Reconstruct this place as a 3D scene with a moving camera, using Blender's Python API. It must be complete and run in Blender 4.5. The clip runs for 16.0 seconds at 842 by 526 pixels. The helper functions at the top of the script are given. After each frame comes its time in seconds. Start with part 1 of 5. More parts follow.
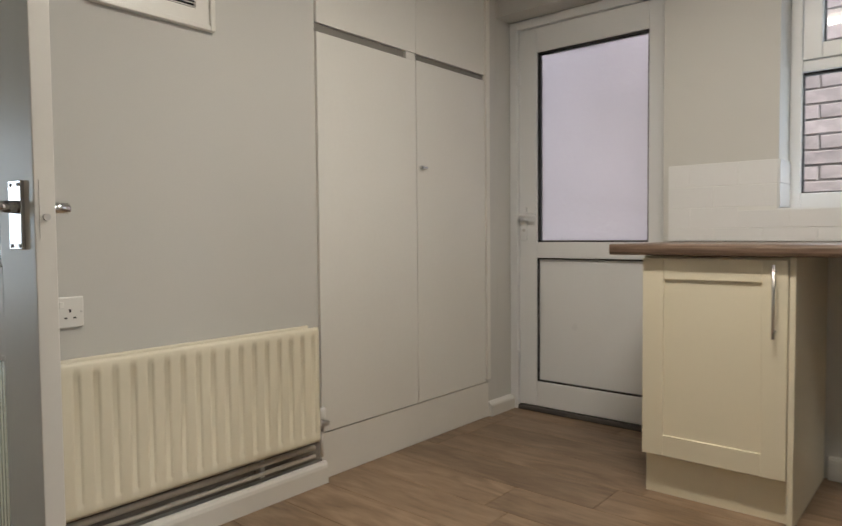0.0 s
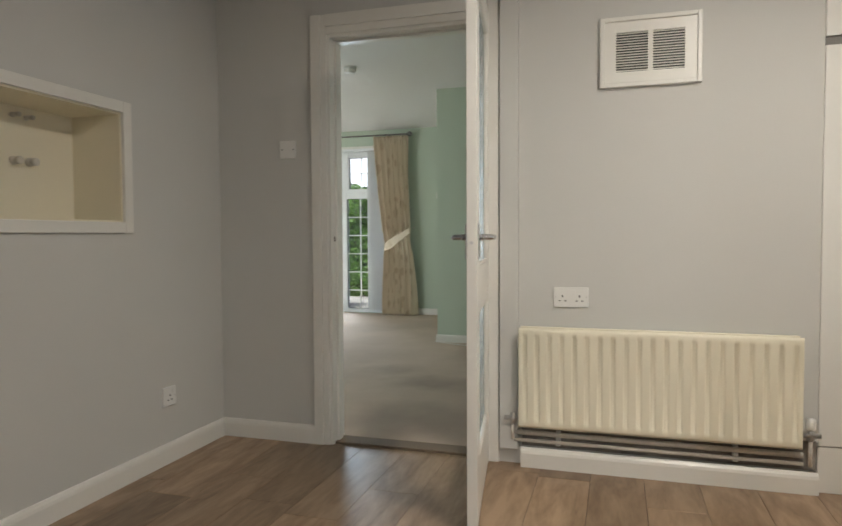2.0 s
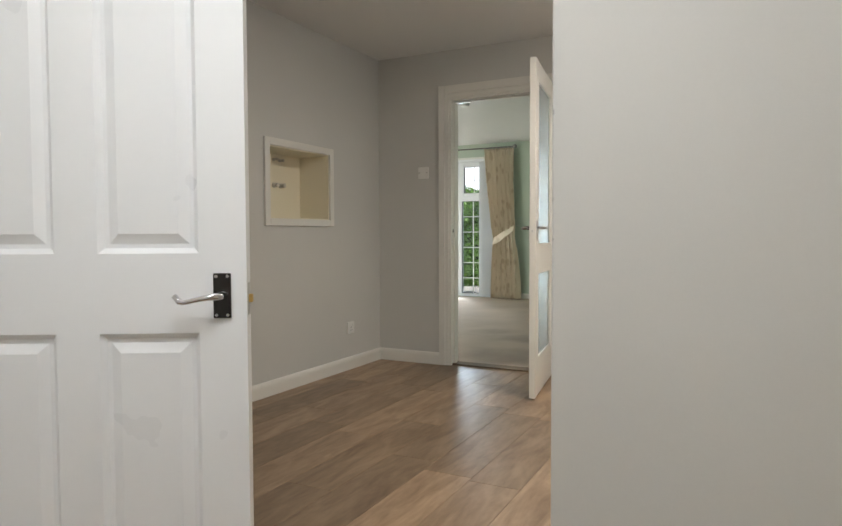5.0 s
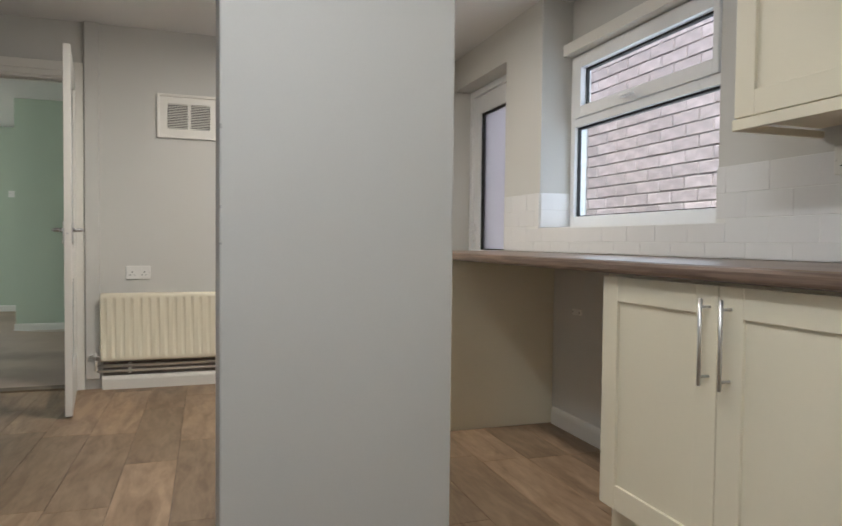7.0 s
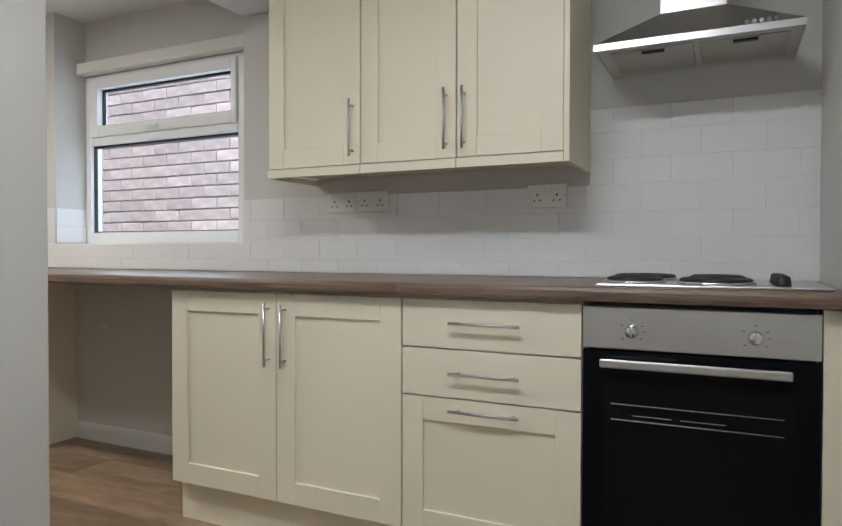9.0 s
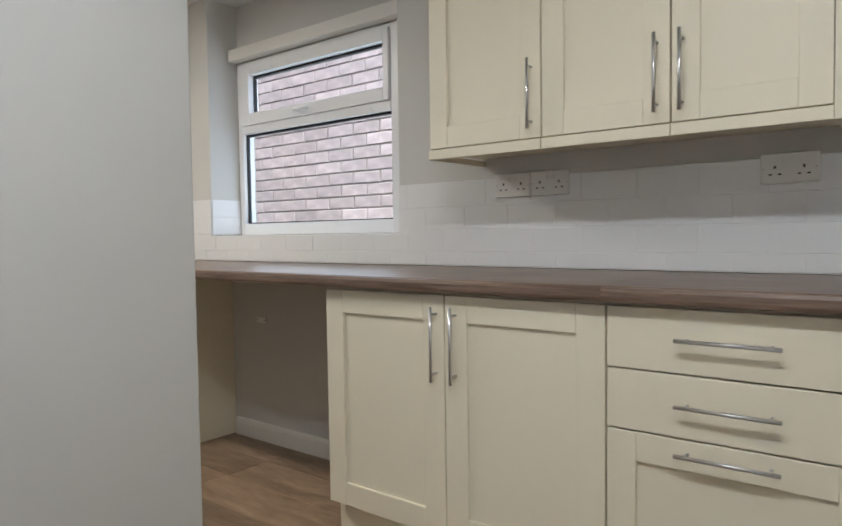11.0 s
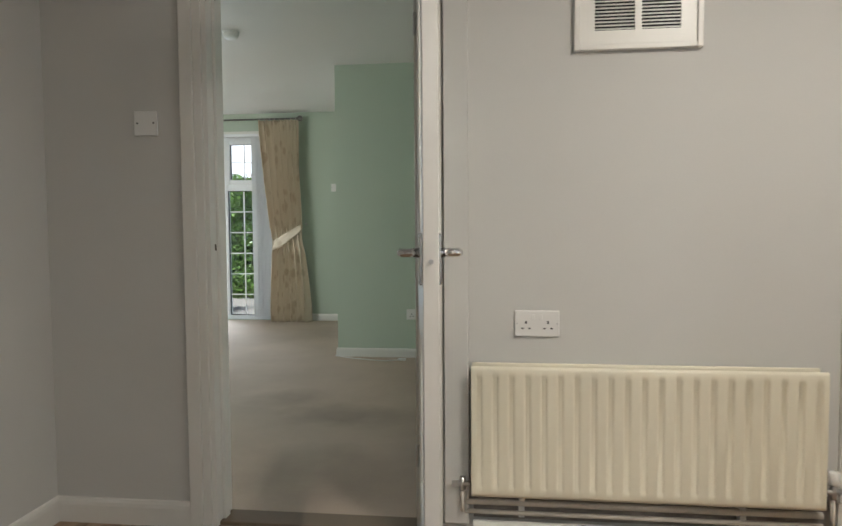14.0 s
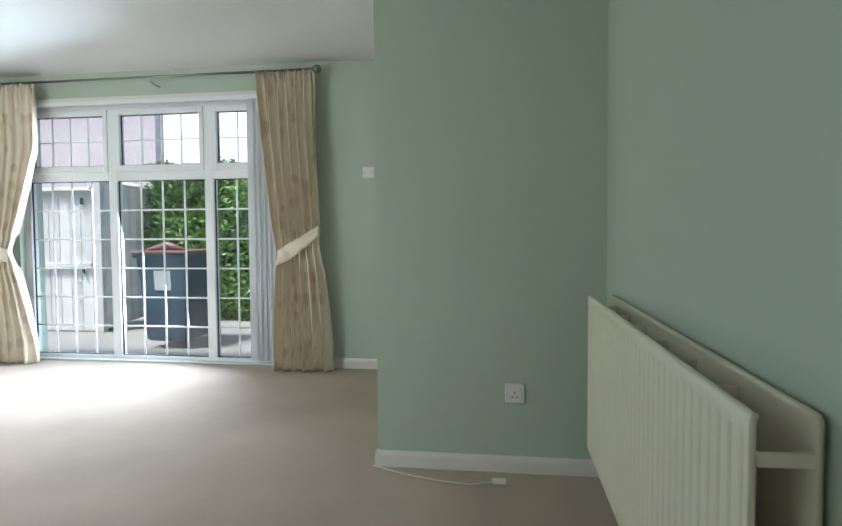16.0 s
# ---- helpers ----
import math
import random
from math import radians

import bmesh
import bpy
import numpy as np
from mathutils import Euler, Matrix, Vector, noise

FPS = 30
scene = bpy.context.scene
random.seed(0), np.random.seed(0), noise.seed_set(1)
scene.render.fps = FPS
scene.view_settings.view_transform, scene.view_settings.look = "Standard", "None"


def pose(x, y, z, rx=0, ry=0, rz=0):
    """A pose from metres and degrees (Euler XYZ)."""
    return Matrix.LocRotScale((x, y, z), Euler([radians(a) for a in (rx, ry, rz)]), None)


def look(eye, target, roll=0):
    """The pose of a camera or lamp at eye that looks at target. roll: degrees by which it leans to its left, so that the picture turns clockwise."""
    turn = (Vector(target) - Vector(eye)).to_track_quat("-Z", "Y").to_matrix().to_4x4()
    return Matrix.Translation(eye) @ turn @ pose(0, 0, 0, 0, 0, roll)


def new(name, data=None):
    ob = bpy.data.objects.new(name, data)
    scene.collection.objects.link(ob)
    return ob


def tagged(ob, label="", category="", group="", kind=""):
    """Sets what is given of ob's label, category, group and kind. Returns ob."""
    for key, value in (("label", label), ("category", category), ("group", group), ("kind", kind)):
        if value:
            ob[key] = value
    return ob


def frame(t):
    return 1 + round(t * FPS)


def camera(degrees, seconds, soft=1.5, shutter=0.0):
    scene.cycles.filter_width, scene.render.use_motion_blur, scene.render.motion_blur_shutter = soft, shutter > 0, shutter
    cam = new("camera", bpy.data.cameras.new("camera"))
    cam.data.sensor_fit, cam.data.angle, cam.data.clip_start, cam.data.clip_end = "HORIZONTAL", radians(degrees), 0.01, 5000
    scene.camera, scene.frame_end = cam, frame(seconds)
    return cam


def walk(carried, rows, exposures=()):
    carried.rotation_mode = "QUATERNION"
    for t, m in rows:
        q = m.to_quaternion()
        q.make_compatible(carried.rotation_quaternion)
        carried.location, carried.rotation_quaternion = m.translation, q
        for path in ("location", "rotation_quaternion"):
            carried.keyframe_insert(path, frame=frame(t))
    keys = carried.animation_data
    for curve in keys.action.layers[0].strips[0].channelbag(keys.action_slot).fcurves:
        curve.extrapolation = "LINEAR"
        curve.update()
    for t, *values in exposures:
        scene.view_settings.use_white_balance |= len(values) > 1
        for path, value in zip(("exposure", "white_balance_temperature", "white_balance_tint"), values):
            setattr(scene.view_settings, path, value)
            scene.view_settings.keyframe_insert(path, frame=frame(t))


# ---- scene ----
cam = camera(66.1, 16.0, 1.5, 0.15)
PATH = [
    (0, (0.361, 0.91, 0.954), (-0.934, 2.432, 0.868), -0.5),
    (0.5, (0.46, 1.213, 0.953), (-1.224, 2.29, 0.873), -0.7),
    (1, (0.786, 1.534, 1.025), (-1.179, 1.886, 0.908), -0.4),
    (1.5, (1.033, 1.713, 0.987), (-0.96, 1.561, 0.91), -0.6),
    (2, (1.287, 1.803, 1.013), (-0.625, 1.22, 0.93), -0.3),
    (2.5, (1.628, 1.968, 0.998), (-0.175, 1.105, 0.923), -0.1),
    (3, (1.962, 2.122, 0.98), (0.208, 1.164, 0.907), -0.1),
    (3.2, (2.102, 2.172, 0.982), (0.358, 1.195, 0.906), -0.1),
    (5.3, (2.812, 2.476, 0.962), (1.015, 1.604, 0.875), -0.3),
    (5.5, (2.814, 2.458, 0.963), (0.973, 1.683, 0.878), -0.2),
    (6, (2.857, 2.346, 0.969), (0.886, 2.019, 0.885), 0.4),
    (6.5, (2.94, 2.212, 0.96), (0.949, 2.383, 0.887), 0.5),
    (7, (3.005, 2.034, 0.964), (1.107, 2.662, 0.899), 0.6),
    (7.5, (3.047, 1.836, 0.976), (1.353, 2.898, 0.919), 0.6),
    (8, (3.105, 1.668, 1.0), (1.733, 3.122, 0.954), 0.2),
    (8.5, (3.145, 1.485, 1.002), (2.147, 3.218, 0.965), 0.2),
    (8.7, (3.147, 1.446, 1.003), (2.282, 3.249, 0.969), 0.1),
    (11, (2.83, 1.719, 1.041), (1.601, 3.295, 0.953), -0.8),
    (11.5, (2.734, 1.848, 1.02), (0.881, 2.595, 0.937), -0.2),
    (12, (2.548, 1.905, 0.994), (0.563, 2.134, 0.92), 0.3),
    (12.5, (2.119, 1.93, 1.054), (0.123, 2.003, 0.957), -0.1),
    (13, (1.635, 1.905, 1.081), (-0.362, 1.9, 0.972), -0.3),
    (13.5, (1.144, 1.697, 1.063), (-0.848, 1.55, 0.956), -0.3),
    (14, (0.597, 1.482, 1.065), (-1.386, 1.246, 0.957), -0.4),
    (14.5, (0.006, 1.249, 1.058), (-1.976, 1.0, 0.955), 0.1),
    (15, (-0.573, 1.07, 1.055), (-2.554, 0.817, 0.949), 0.2),
    (15.5, (-1.239, 0.924, 1.074), (-3.22, 0.668, 0.964), -0.1),
    (16, (-1.766, 0.825, 1.076), (-3.739, 0.509, 0.978), -0.4),
]
walk(cam, [(t, look(eye, target, roll)) for t, eye, target, roll in PATH], [(0, 0.45, 6500, 10), (1, 0.45, 6300, 10), (1.5, 0.55, 6300, 10), (2.5, 0.95, 6500, 10), (3, 1.02, 6400, 10), (5.5, 0.85, 6500, 10), (7, 0.62, 6200, 10), (8.5, 0.72, 6050, 10), (11, 0.66, 6100, 10), (12, 0.68, 6150, 10), (13, 0.7, 6100, 10), (14, 0.68, 6300, 10), (15, 0.88, 6550, 10), (16, 0.84, 6000, 10)])

# ---- world and light ----
world = bpy.data.worlds.new("sky")
scene.world = world
world.use_nodes = True
wn = world.node_tree.nodes
sky = wn.new("ShaderNodeTexSky")
sky.sky_type, sky.sun_disc = "NISHITA", False
sky.sun_elevation, sky.sun_rotation = radians(67), radians(137)
sky.dust_density = 3.0
wn["Background"].inputs["Strength"].default_value = 0.15
world.node_tree.links.new(sky.outputs[0], wn["Background"].inputs["Color"])
sun_data = bpy.data.lights.new("sun", "SUN")
sun_data.energy, sun_data.angle, sun_data.color = 5.0, radians(10), (1.0, 0.96, 0.9)
sun = new("sun", sun_data)
sun.matrix_world = look((17, -18, 58), (0, 0, 0))


def area(name, eye, target, sx, sy, watts, color):
    d = bpy.data.lights.new(name, "AREA")
    d.shape, d.size, d.size_y, d.energy, d.color = "RECTANGLE", sx, sy, watts, color
    o = new(name, d)
    o.matrix_world = look(eye, target)
    return o


lw = area("living_window_light", (-6.57, -2.13, 1.15), (-5.0, -2.80, 0.62), 1.5, 1.8, 60, (0.74, 0.875, 1.0))
lw.data.spread = radians(138)
area("kitchen_window_light", (0.32, 4.09, 1.53), (0.32, 3.0, 1.53), 1.1, 0.85, 4.2, (0.74, 0.87, 1.0))
area("dining_lamp", (-0.15, 2.40, 2.250), (-0.15, 2.40, 0), 0.5, 0.12, 17.0, (1.0, 0.925, 0.81))
# added fill lamp that brightens the return wall, no known source there
ls = area("living_fill_light", (-1.62, -2.65, 1.5), (-4.5, -2.35, 1.4), 1.3, 1.0, 12, (1.0, 0.97, 0.91))
ls.data.spread = radians(126)
area("kitchen_lamp", (2.5, 2.00, 2.250), (2.5, 2.00, 0), 0.9, 0.12, 11.4, (0.92, 0.965, 1.0))
WARM = (1.0, 0.87, 0.70)

# ---- materials ----


def mat(name, col, rough=0.6, metal=0.0, var=0.06, scale=3.0, fine=60.0, bump=0.15, spec=0.5, coat=0.0, bscale=None, rnd=0.0):
    m = bpy.data.materials.new(name)
    m.use_nodes = True
    nt = m.node_tree
    n, l = nt.nodes, nt.links
    b = n["Principled BSDF"]
    b.inputs["Roughness"].default_value, b.inputs["Metallic"].default_value = rough, metal
    b.inputs["Specular IOR Level"].default_value = spec
    b.inputs["Coat Weight"].default_value = coat
    co = n.new("ShaderNodeTexCoord")
    big = n.new("ShaderNodeTexNoise")
    big.inputs["Scale"].default_value, big.inputs["Detail"].default_value = scale, 4
    sm = n.new("ShaderNodeTexNoise")
    sm.inputs["Scale"].default_value, sm.inputs["Detail"].default_value = fine, 3
    for t in (big, sm):
        l.new(co.outputs["Object"], t.inputs["Vector"])
    mix = n.new("ShaderNodeMath")
    mix.operation = "MULTIPLY_ADD"
    mix.inputs[1].default_value = 0.4
    l.new(sm.outputs["Fac"], mix.inputs[0])
    l.new(big.outputs["Fac"], mix.inputs[2])
    ramp = n.new("ShaderNodeMapRange")
    ramp.inputs["From Min"].default_value, ramp.inputs["From Max"].default_value = 0.4, 1.0
    ramp.inputs["To Min"].default_value, ramp.inputs["To Max"].default_value = 1 - var, 1 + var
    l.new(mix.outputs[0], ramp.inputs["Value"])
    last = ramp.outputs[0]
    if rnd:
        info = n.new("ShaderNodeObjectInfo")
        mr = n.new("ShaderNodeMapRange")
        mr.inputs["To Min"].default_value, mr.inputs["To Max"].default_value = 1 - rnd, 1 + rnd
        l.new(info.outputs["Random"], mr.inputs["Value"])
        mm = n.new("ShaderNodeMath")
        mm.operation = "MULTIPLY"
        l.new(last, mm.inputs[0])
        l.new(mr.outputs[0], mm.inputs[1])
        last = mm.outputs[0]
    sc = n.new("ShaderNodeVectorMath")
    sc.operation = "SCALE"
    sc.inputs[0].default_value = col
    l.new(last, sc.inputs["Scale"])
    l.new(sc.outputs[0], b.inputs["Base Color"])
    rr = n.new("ShaderNodeMapRange")
    rr.inputs["To Min"].default_value, rr.inputs["To Max"].default_value = max(rough - 0.08, 0.02), min(rough + 0.08, 1)
    l.new(big.outputs["Fac"], rr.inputs["Value"])
    l.new(rr.outputs[0], b.inputs["Roughness"])
    if bump:
        bn = n.new("ShaderNodeTexNoise")
        bn.inputs["Scale"].default_value, bn.inputs["Detail"].default_value = bscale or fine * 2, 3
        l.new(co.outputs["Object"], bn.inputs["Vector"])
        bp = n.new("ShaderNodeBump")
        bp.inputs["Strength"].default_value, bp.inputs["Distance"].default_value = bump, 0.002
        l.new(bn.outputs["Fac"], bp.inputs["Height"])
        l.new(bp.outputs["Normal"], b.inputs["Normal"])
    return m


def wood(name, col, dark, axis="x", rough=0.45, rnd=0.12, stretch=14.0, grain=0.5):
    """Wood with grain along an axis."""
    m = mat(name, col, rough, var=0.05, bump=0.1, fine=90)
    nt = m.node_tree
    n, l = nt.nodes, nt.links
    b = n["Principled BSDF"]
    co = n.new("ShaderNodeTexCoord")
    info = n.new("ShaderNodeObjectInfo")
    add = n.new("ShaderNodeVectorMath")
    add.operation = "MULTIPLY_ADD"
    l.new(info.outputs["Random"], add.inputs[0])
    add.inputs[1].default_value = (37.0, 19.0, 11.0)
    l.new(co.outputs["Object"], add.inputs[2])
    mp = n.new("ShaderNodeMapping")
    mp.inputs["Scale"].default_value = (1.6, stretch, stretch) if axis == "x" else (stretch, 1.6, stretch)
    l.new(add.outputs[0], mp.inputs["Vector"])
    a = n.new("ShaderNodeTexNoise")
    a.inputs["Scale"].default_value, a.inputs["Detail"].default_value, a.inputs["Distortion"].default_value = 1.6, 8, 1.2
    l.new(mp.outputs[0], a.inputs["Vector"])
    c = n.new("ShaderNodeTexNoise")
    c.inputs["Scale"].default_value, c.inputs["Detail"].default_value = 9.0, 5
    l.new(mp.outputs[0], c.inputs["Vector"])
    mx = n.new("ShaderNodeMath")
    mx.operation = "MULTIPLY_ADD"
    mx.inputs[1].default_value = 0.35
    l.new(c.outputs["Fac"], mx.inputs[0])
    l.new(a.outputs["Fac"], mx.inputs[2])
    cr = n.new("ShaderNodeValToRGB")
    cr.color_ramp.elements[0].position, cr.color_ramp.elements[1].position = 0.68 - grain * 0.32, 0.68 + grain * 0.26
    cr.color_ramp.elements[0].color, cr.color_ramp.elements[1].color = (*dark, 1), (*col, 1)
    l.new(mx.outputs[0], cr.inputs["Fac"])
    mr = n.new("ShaderNodeMapRange")
    mr.inputs["To Min"].default_value, mr.inputs["To Max"].default_value = 1 - rnd, 1 + rnd
    l.new(info.outputs["Random"], mr.inputs["Value"])
    sc = n.new("ShaderNodeVectorMath")
    sc.operation = "SCALE"
    l.new(cr.outputs["Color"], sc.inputs[0])
    l.new(mr.outputs[0], sc.inputs["Scale"])
    l.new(sc.outputs[0], b.inputs["Base Color"])
    return m


def glass(name, rough=0.0, tint=(1, 1, 1), reeded=0.0, cloudy=False):
    m = bpy.data.materials.new(name)
    m.use_nodes = True
    n, l = m.node_tree.nodes, m.node_tree.links
    b = n["Principled BSDF"]
    b.inputs["Base Color"].default_value = (*tint, 1)
    b.inputs["Transmission Weight"].default_value = 1.0
    b.inputs["Roughness"].default_value, b.inputs["IOR"].default_value = rough, 1.45 if rough else 1.12
    if reeded:
        co = n.new("ShaderNodeTexCoord")
        w = n.new("ShaderNodeTexWave")
        w.inputs["Scale"].default_value = reeded
        l.new(co.outputs["Object"], w.inputs["Vector"])
        bp = n.new("ShaderNodeBump")
        bp.inputs["Strength"].default_value, bp.inputs["Distance"].default_value = 0.12, 0.002
        l.new(w.outputs["Fac"], bp.inputs["Height"])
        l.new(bp.outputs["Normal"], b.inputs["Normal"])
    if cloudy:
        co = n.new("ShaderNodeTexCoord")
        w = n.new("ShaderNodeTexNoise")
        w.inputs["Scale"].default_value = 40
        l.new(co.outputs["Object"], w.inputs["Vector"])
        bp = n.new("ShaderNodeBump")
        bp.inputs["Strength"].default_value, bp.inputs["Distance"].default_value = 0.5, 0.004
        l.new(w.outputs["Fac"], bp.inputs["Height"])
        l.new(bp.outputs["Normal"], b.inputs["Normal"])
    return m


def pane_glass(name, gloss=0.08):
    """Thin clear pane: straight through, with a weak mirror on top."""
    m = bpy.data.materials.new(name)
    m.use_nodes = True
    n, l = m.node_tree.nodes, m.node_tree.links
    out = n["Material Output"]
    tr, gl, mx = n.new("ShaderNodeBsdfTransparent"), n.new("ShaderNodeBsdfGlossy"), n.new("ShaderNodeMixShader")
    tr.inputs["Color"].default_value = (0.95, 0.97, 0.97, 1)
    gl.inputs["Roughness"].default_value = 0.01
    lw = n.new("ShaderNodeLayerWeight")
    pw_ = n.new("ShaderNodeMath")
    pw_.operation = "POWER"
    pw_.inputs[1].default_value = 4.0
    l.new(lw.outputs["Facing"], pw_.inputs[0])
    ma = n.new("ShaderNodeMath")
    ma.operation = "MULTIPLY_ADD"
    ma.inputs[1].default_value, ma.inputs[2].default_value = 0.8, gloss / 2
    l.new(pw_.outputs[0], ma.inputs[0])
    l.new(ma.outputs[0], mx.inputs["Fac"])
    l.new(tr.outputs[0], mx.inputs[1])
    l.new(gl.outputs[0], mx.inputs[2])
    l.new(mx.outputs[0], out.inputs["Surface"])
    return m


WALL = mat("wall_paint", (0.615, 0.606, 0.576), 0.75, var=0.025, scale=1.5, bump=0.12, fine=140)
GREEN = mat("green_paint", (0.50, 0.575, 0.475), 0.78, var=0.025, scale=1.5, bump=0.12, fine=140)
CEIL = mat("ceiling_paint", (0.78, 0.77, 0.755), 0.85, var=0.02, scale=1.2, bump=0.15, fine=120)
GLOSS = mat("white_gloss", (0.78, 0.76, 0.71), 0.32, var=0.025, scale=4, bump=0.05)
SATIN = mat("cupboard_paint", (0.77, 0.755, 0.71), 0.42, var=0.03, scale=2, bump=0.08)
UPVC = mat("white_upvc", (0.82, 0.83, 0.84), 0.3, var=0.015, bump=0.03)
CREAM = mat("cream_door", (0.83, 0.765, 0.60), 0.45, var=0.02, scale=2, bump=0.05)
CREAMRAD = mat("cream_radiator_paint", (0.82, 0.765, 0.61), 0.38, var=0.03, scale=3, bump=0.05)
TILE = mat("white_glazed_tile", (0.81, 0.81, 0.81), 0.14, var=0.02, scale=3, bump=0.06, bscale=22, rnd=0.01)
GROUT = mat("grout", (0.80, 0.80, 0.78), 0.85, bump=0.3)
STEEL = mat("brushed_steel", (0.62, 0.61, 0.60), 0.3, 1.0, var=0.05, scale=4, fine=120, bump=0.05)
CHROME = mat("chrome", (0.68, 0.68, 0.69), 0.1, 1.0, var=0.04, bump=0.02)
BLACK = mat("black_glass", (0.004, 0.004, 0.005), 0.05, var=0.05, bump=0, spec=0.10)
PEWTER = mat("pewter", (0.27, 0.26, 0.25), 0.35, 1.0, var=0.06, bump=0.03)
# polished chrome with the reflection of dark surroundings put into its base colour
DARKREFL = mat("chrome_dark_reflection", (0.06, 0.057, 0.055), 0.12, 1.0, var=0.06, bump=0.02)
DARKP = mat("dark_plastic", (0.02, 0.02, 0.022), 0.45, bump=0.05)
IRON = mat("hotplate_iron", (0.035, 0.034, 0.034), 0.5, 0.3, bump=0.2)
RUBBER = mat("black_gasket", (0.015, 0.015, 0.016), 0.7, bump=0)
PLASTIC = mat("white_plastic", (0.80, 0.79, 0.76), 0.35, var=0.015, bump=0.02)
COPPER = mat("painted_pipe", (0.62, 0.58, 0.52), 0.5, var=0.15, scale=12)
DARKSTRIP = mat("dark_mottled_strip", (0.30, 0.275, 0.25), 0.9, var=0.35, scale=9, bump=0.5)
CHIP = mat("chipped_plaster", (0.46, 0.45, 0.435), 0.9, var=0.2, scale=40, bump=0.4)
BRASS = mat("brass", (0.55, 0.38, 0.14), 0.3, 1.0, bump=0.05)
CARPET0 = mat("beige_carpet", (0.53, 0.425, 0.345), 0.95, var=0.17, scale=1.4, fine=260, bump=0.9, bscale=420, spec=0.1)
FLOORW = wood("floor_plank_vinyl", (0.365, 0.255, 0.165), (0.18, 0.115, 0.07), "x", 0.42, 0.26, 7.0, 0.75)
WORKTOP = wood("worktop_laminate", (0.235, 0.16, 0.115), (0.12, 0.078, 0.055), "x", 0.33, 0.03, 30.0)
BRICK = mat("pale_brick", (0.56, 0.49, 0.50), 0.9, var=0.28, scale=14, fine=90, bump=0.6, rnd=0.16)
MORTAR = mat("mortar", (0.44, 0.42, 0.41), 0.95, bump=0.6)
LEAF = mat("hedge_leaf", (0.13, 0.25, 0.045), 0.42, var=0.5, scale=5, fine=30, bump=0.1)
TWIG = mat("hedge_twig", (0.06, 0.05, 0.03), 0.9)
FENCE = mat("weathered_fence", (0.56, 0.55, 0.53), 0.85, var=0.2, scale=6, bump=0.4, rnd=0.12)
PAVE = mat("concrete_paving", (0.19, 0.185, 0.175), 0.9, var=0.15, scale=2, bump=0.5)
BINM = mat("blue_grey_bin_plastic", (0.036, 0.062, 0.095), 0.45, var=0.08, scale=5, bump=0.1)
RED = mat("maroon_lid_plastic", (0.13, 0.055, 0.05), 0.5, bump=0.1)
NET = mat("white_blind_fabric", (0.82, 0.83, 0.84), 0.8, var=0.03, bump=0.2)
tl_ = NET.node_tree.nodes.new("ShaderNodeBsdfTranslucent")
mx_ = NET.node_tree.nodes.new("ShaderNodeMixShader")
mx_.inputs["Fac"].default_value = 0.5
NET.node_tree.links.new(NET.node_tree.nodes["Principled BSDF"].outputs[0], mx_.inputs[1])
NET.node_tree.links.new(tl_.outputs[0], mx_.inputs[2])
NET.node_tree.links.new(mx_.outputs[0], NET.node_tree.nodes["Material Output"].inputs["Surface"])
CLEAR = pane_glass("clear_glass")
REEDED = glass("reeded_glass", 0.25, (0.64, 0.70, 0.67), 26.0)
FROST = glass("frosted_glass", 0.35, (0.86, 0.92, 1.0), 0, True)


def curtain_cloth():
    m = mat("curtain_cloth", (0.62, 0.55, 0.43), 0.85, var=0.04, fine=300, bump=0.3, bscale=500, spec=0.15)
    n, l = m.node_tree.nodes, m.node_tree.links
    b = n["Principled BSDF"]
    co = n.new("ShaderNodeTexCoord")
    mp = n.new("ShaderNodeMapping")
    mp.inputs["Scale"].default_value = (11, 11, 7)
    l.new(co.outputs["Object"], mp.inputs["Vector"])
    v = n.new("ShaderNodeTexVoronoi")
    v.feature = "SMOOTH_F1"
    v.inputs["Scale"].default_value = 1.0
    l.new(mp.outputs[0], v.inputs["Vector"])
    nz = n.new("ShaderNodeTexNoise")
    nz.inputs["Scale"].default_value, nz.inputs["Detail"].default_value = 9, 6
    l.new(co.outputs["Object"], nz.inputs["Vector"])
    ad = n.new("ShaderNodeMath")
    ad.operation = "MULTIPLY_ADD"
    ad.inputs[1].default_value = 0.45
    l.new(nz.outputs["Fac"], ad.inputs[0])
    l.new(v.outputs["Distance"], ad.inputs[2])
    cr = n.new("ShaderNodeValToRGB")
    e = cr.color_ramp.elements
    e[0].position, e[1].position = 0.42, 0.56
    e[0].color, e[1].color = (0.665, 0.55, 0.415, 1), (0.80, 0.70, 0.565, 1)
    l.new(ad.outputs[0], cr.inputs["Fac"])
    l.new(cr.outputs["Color"], b.inputs["Base Color"])
    return m


CURTAIN = curtain_cloth()


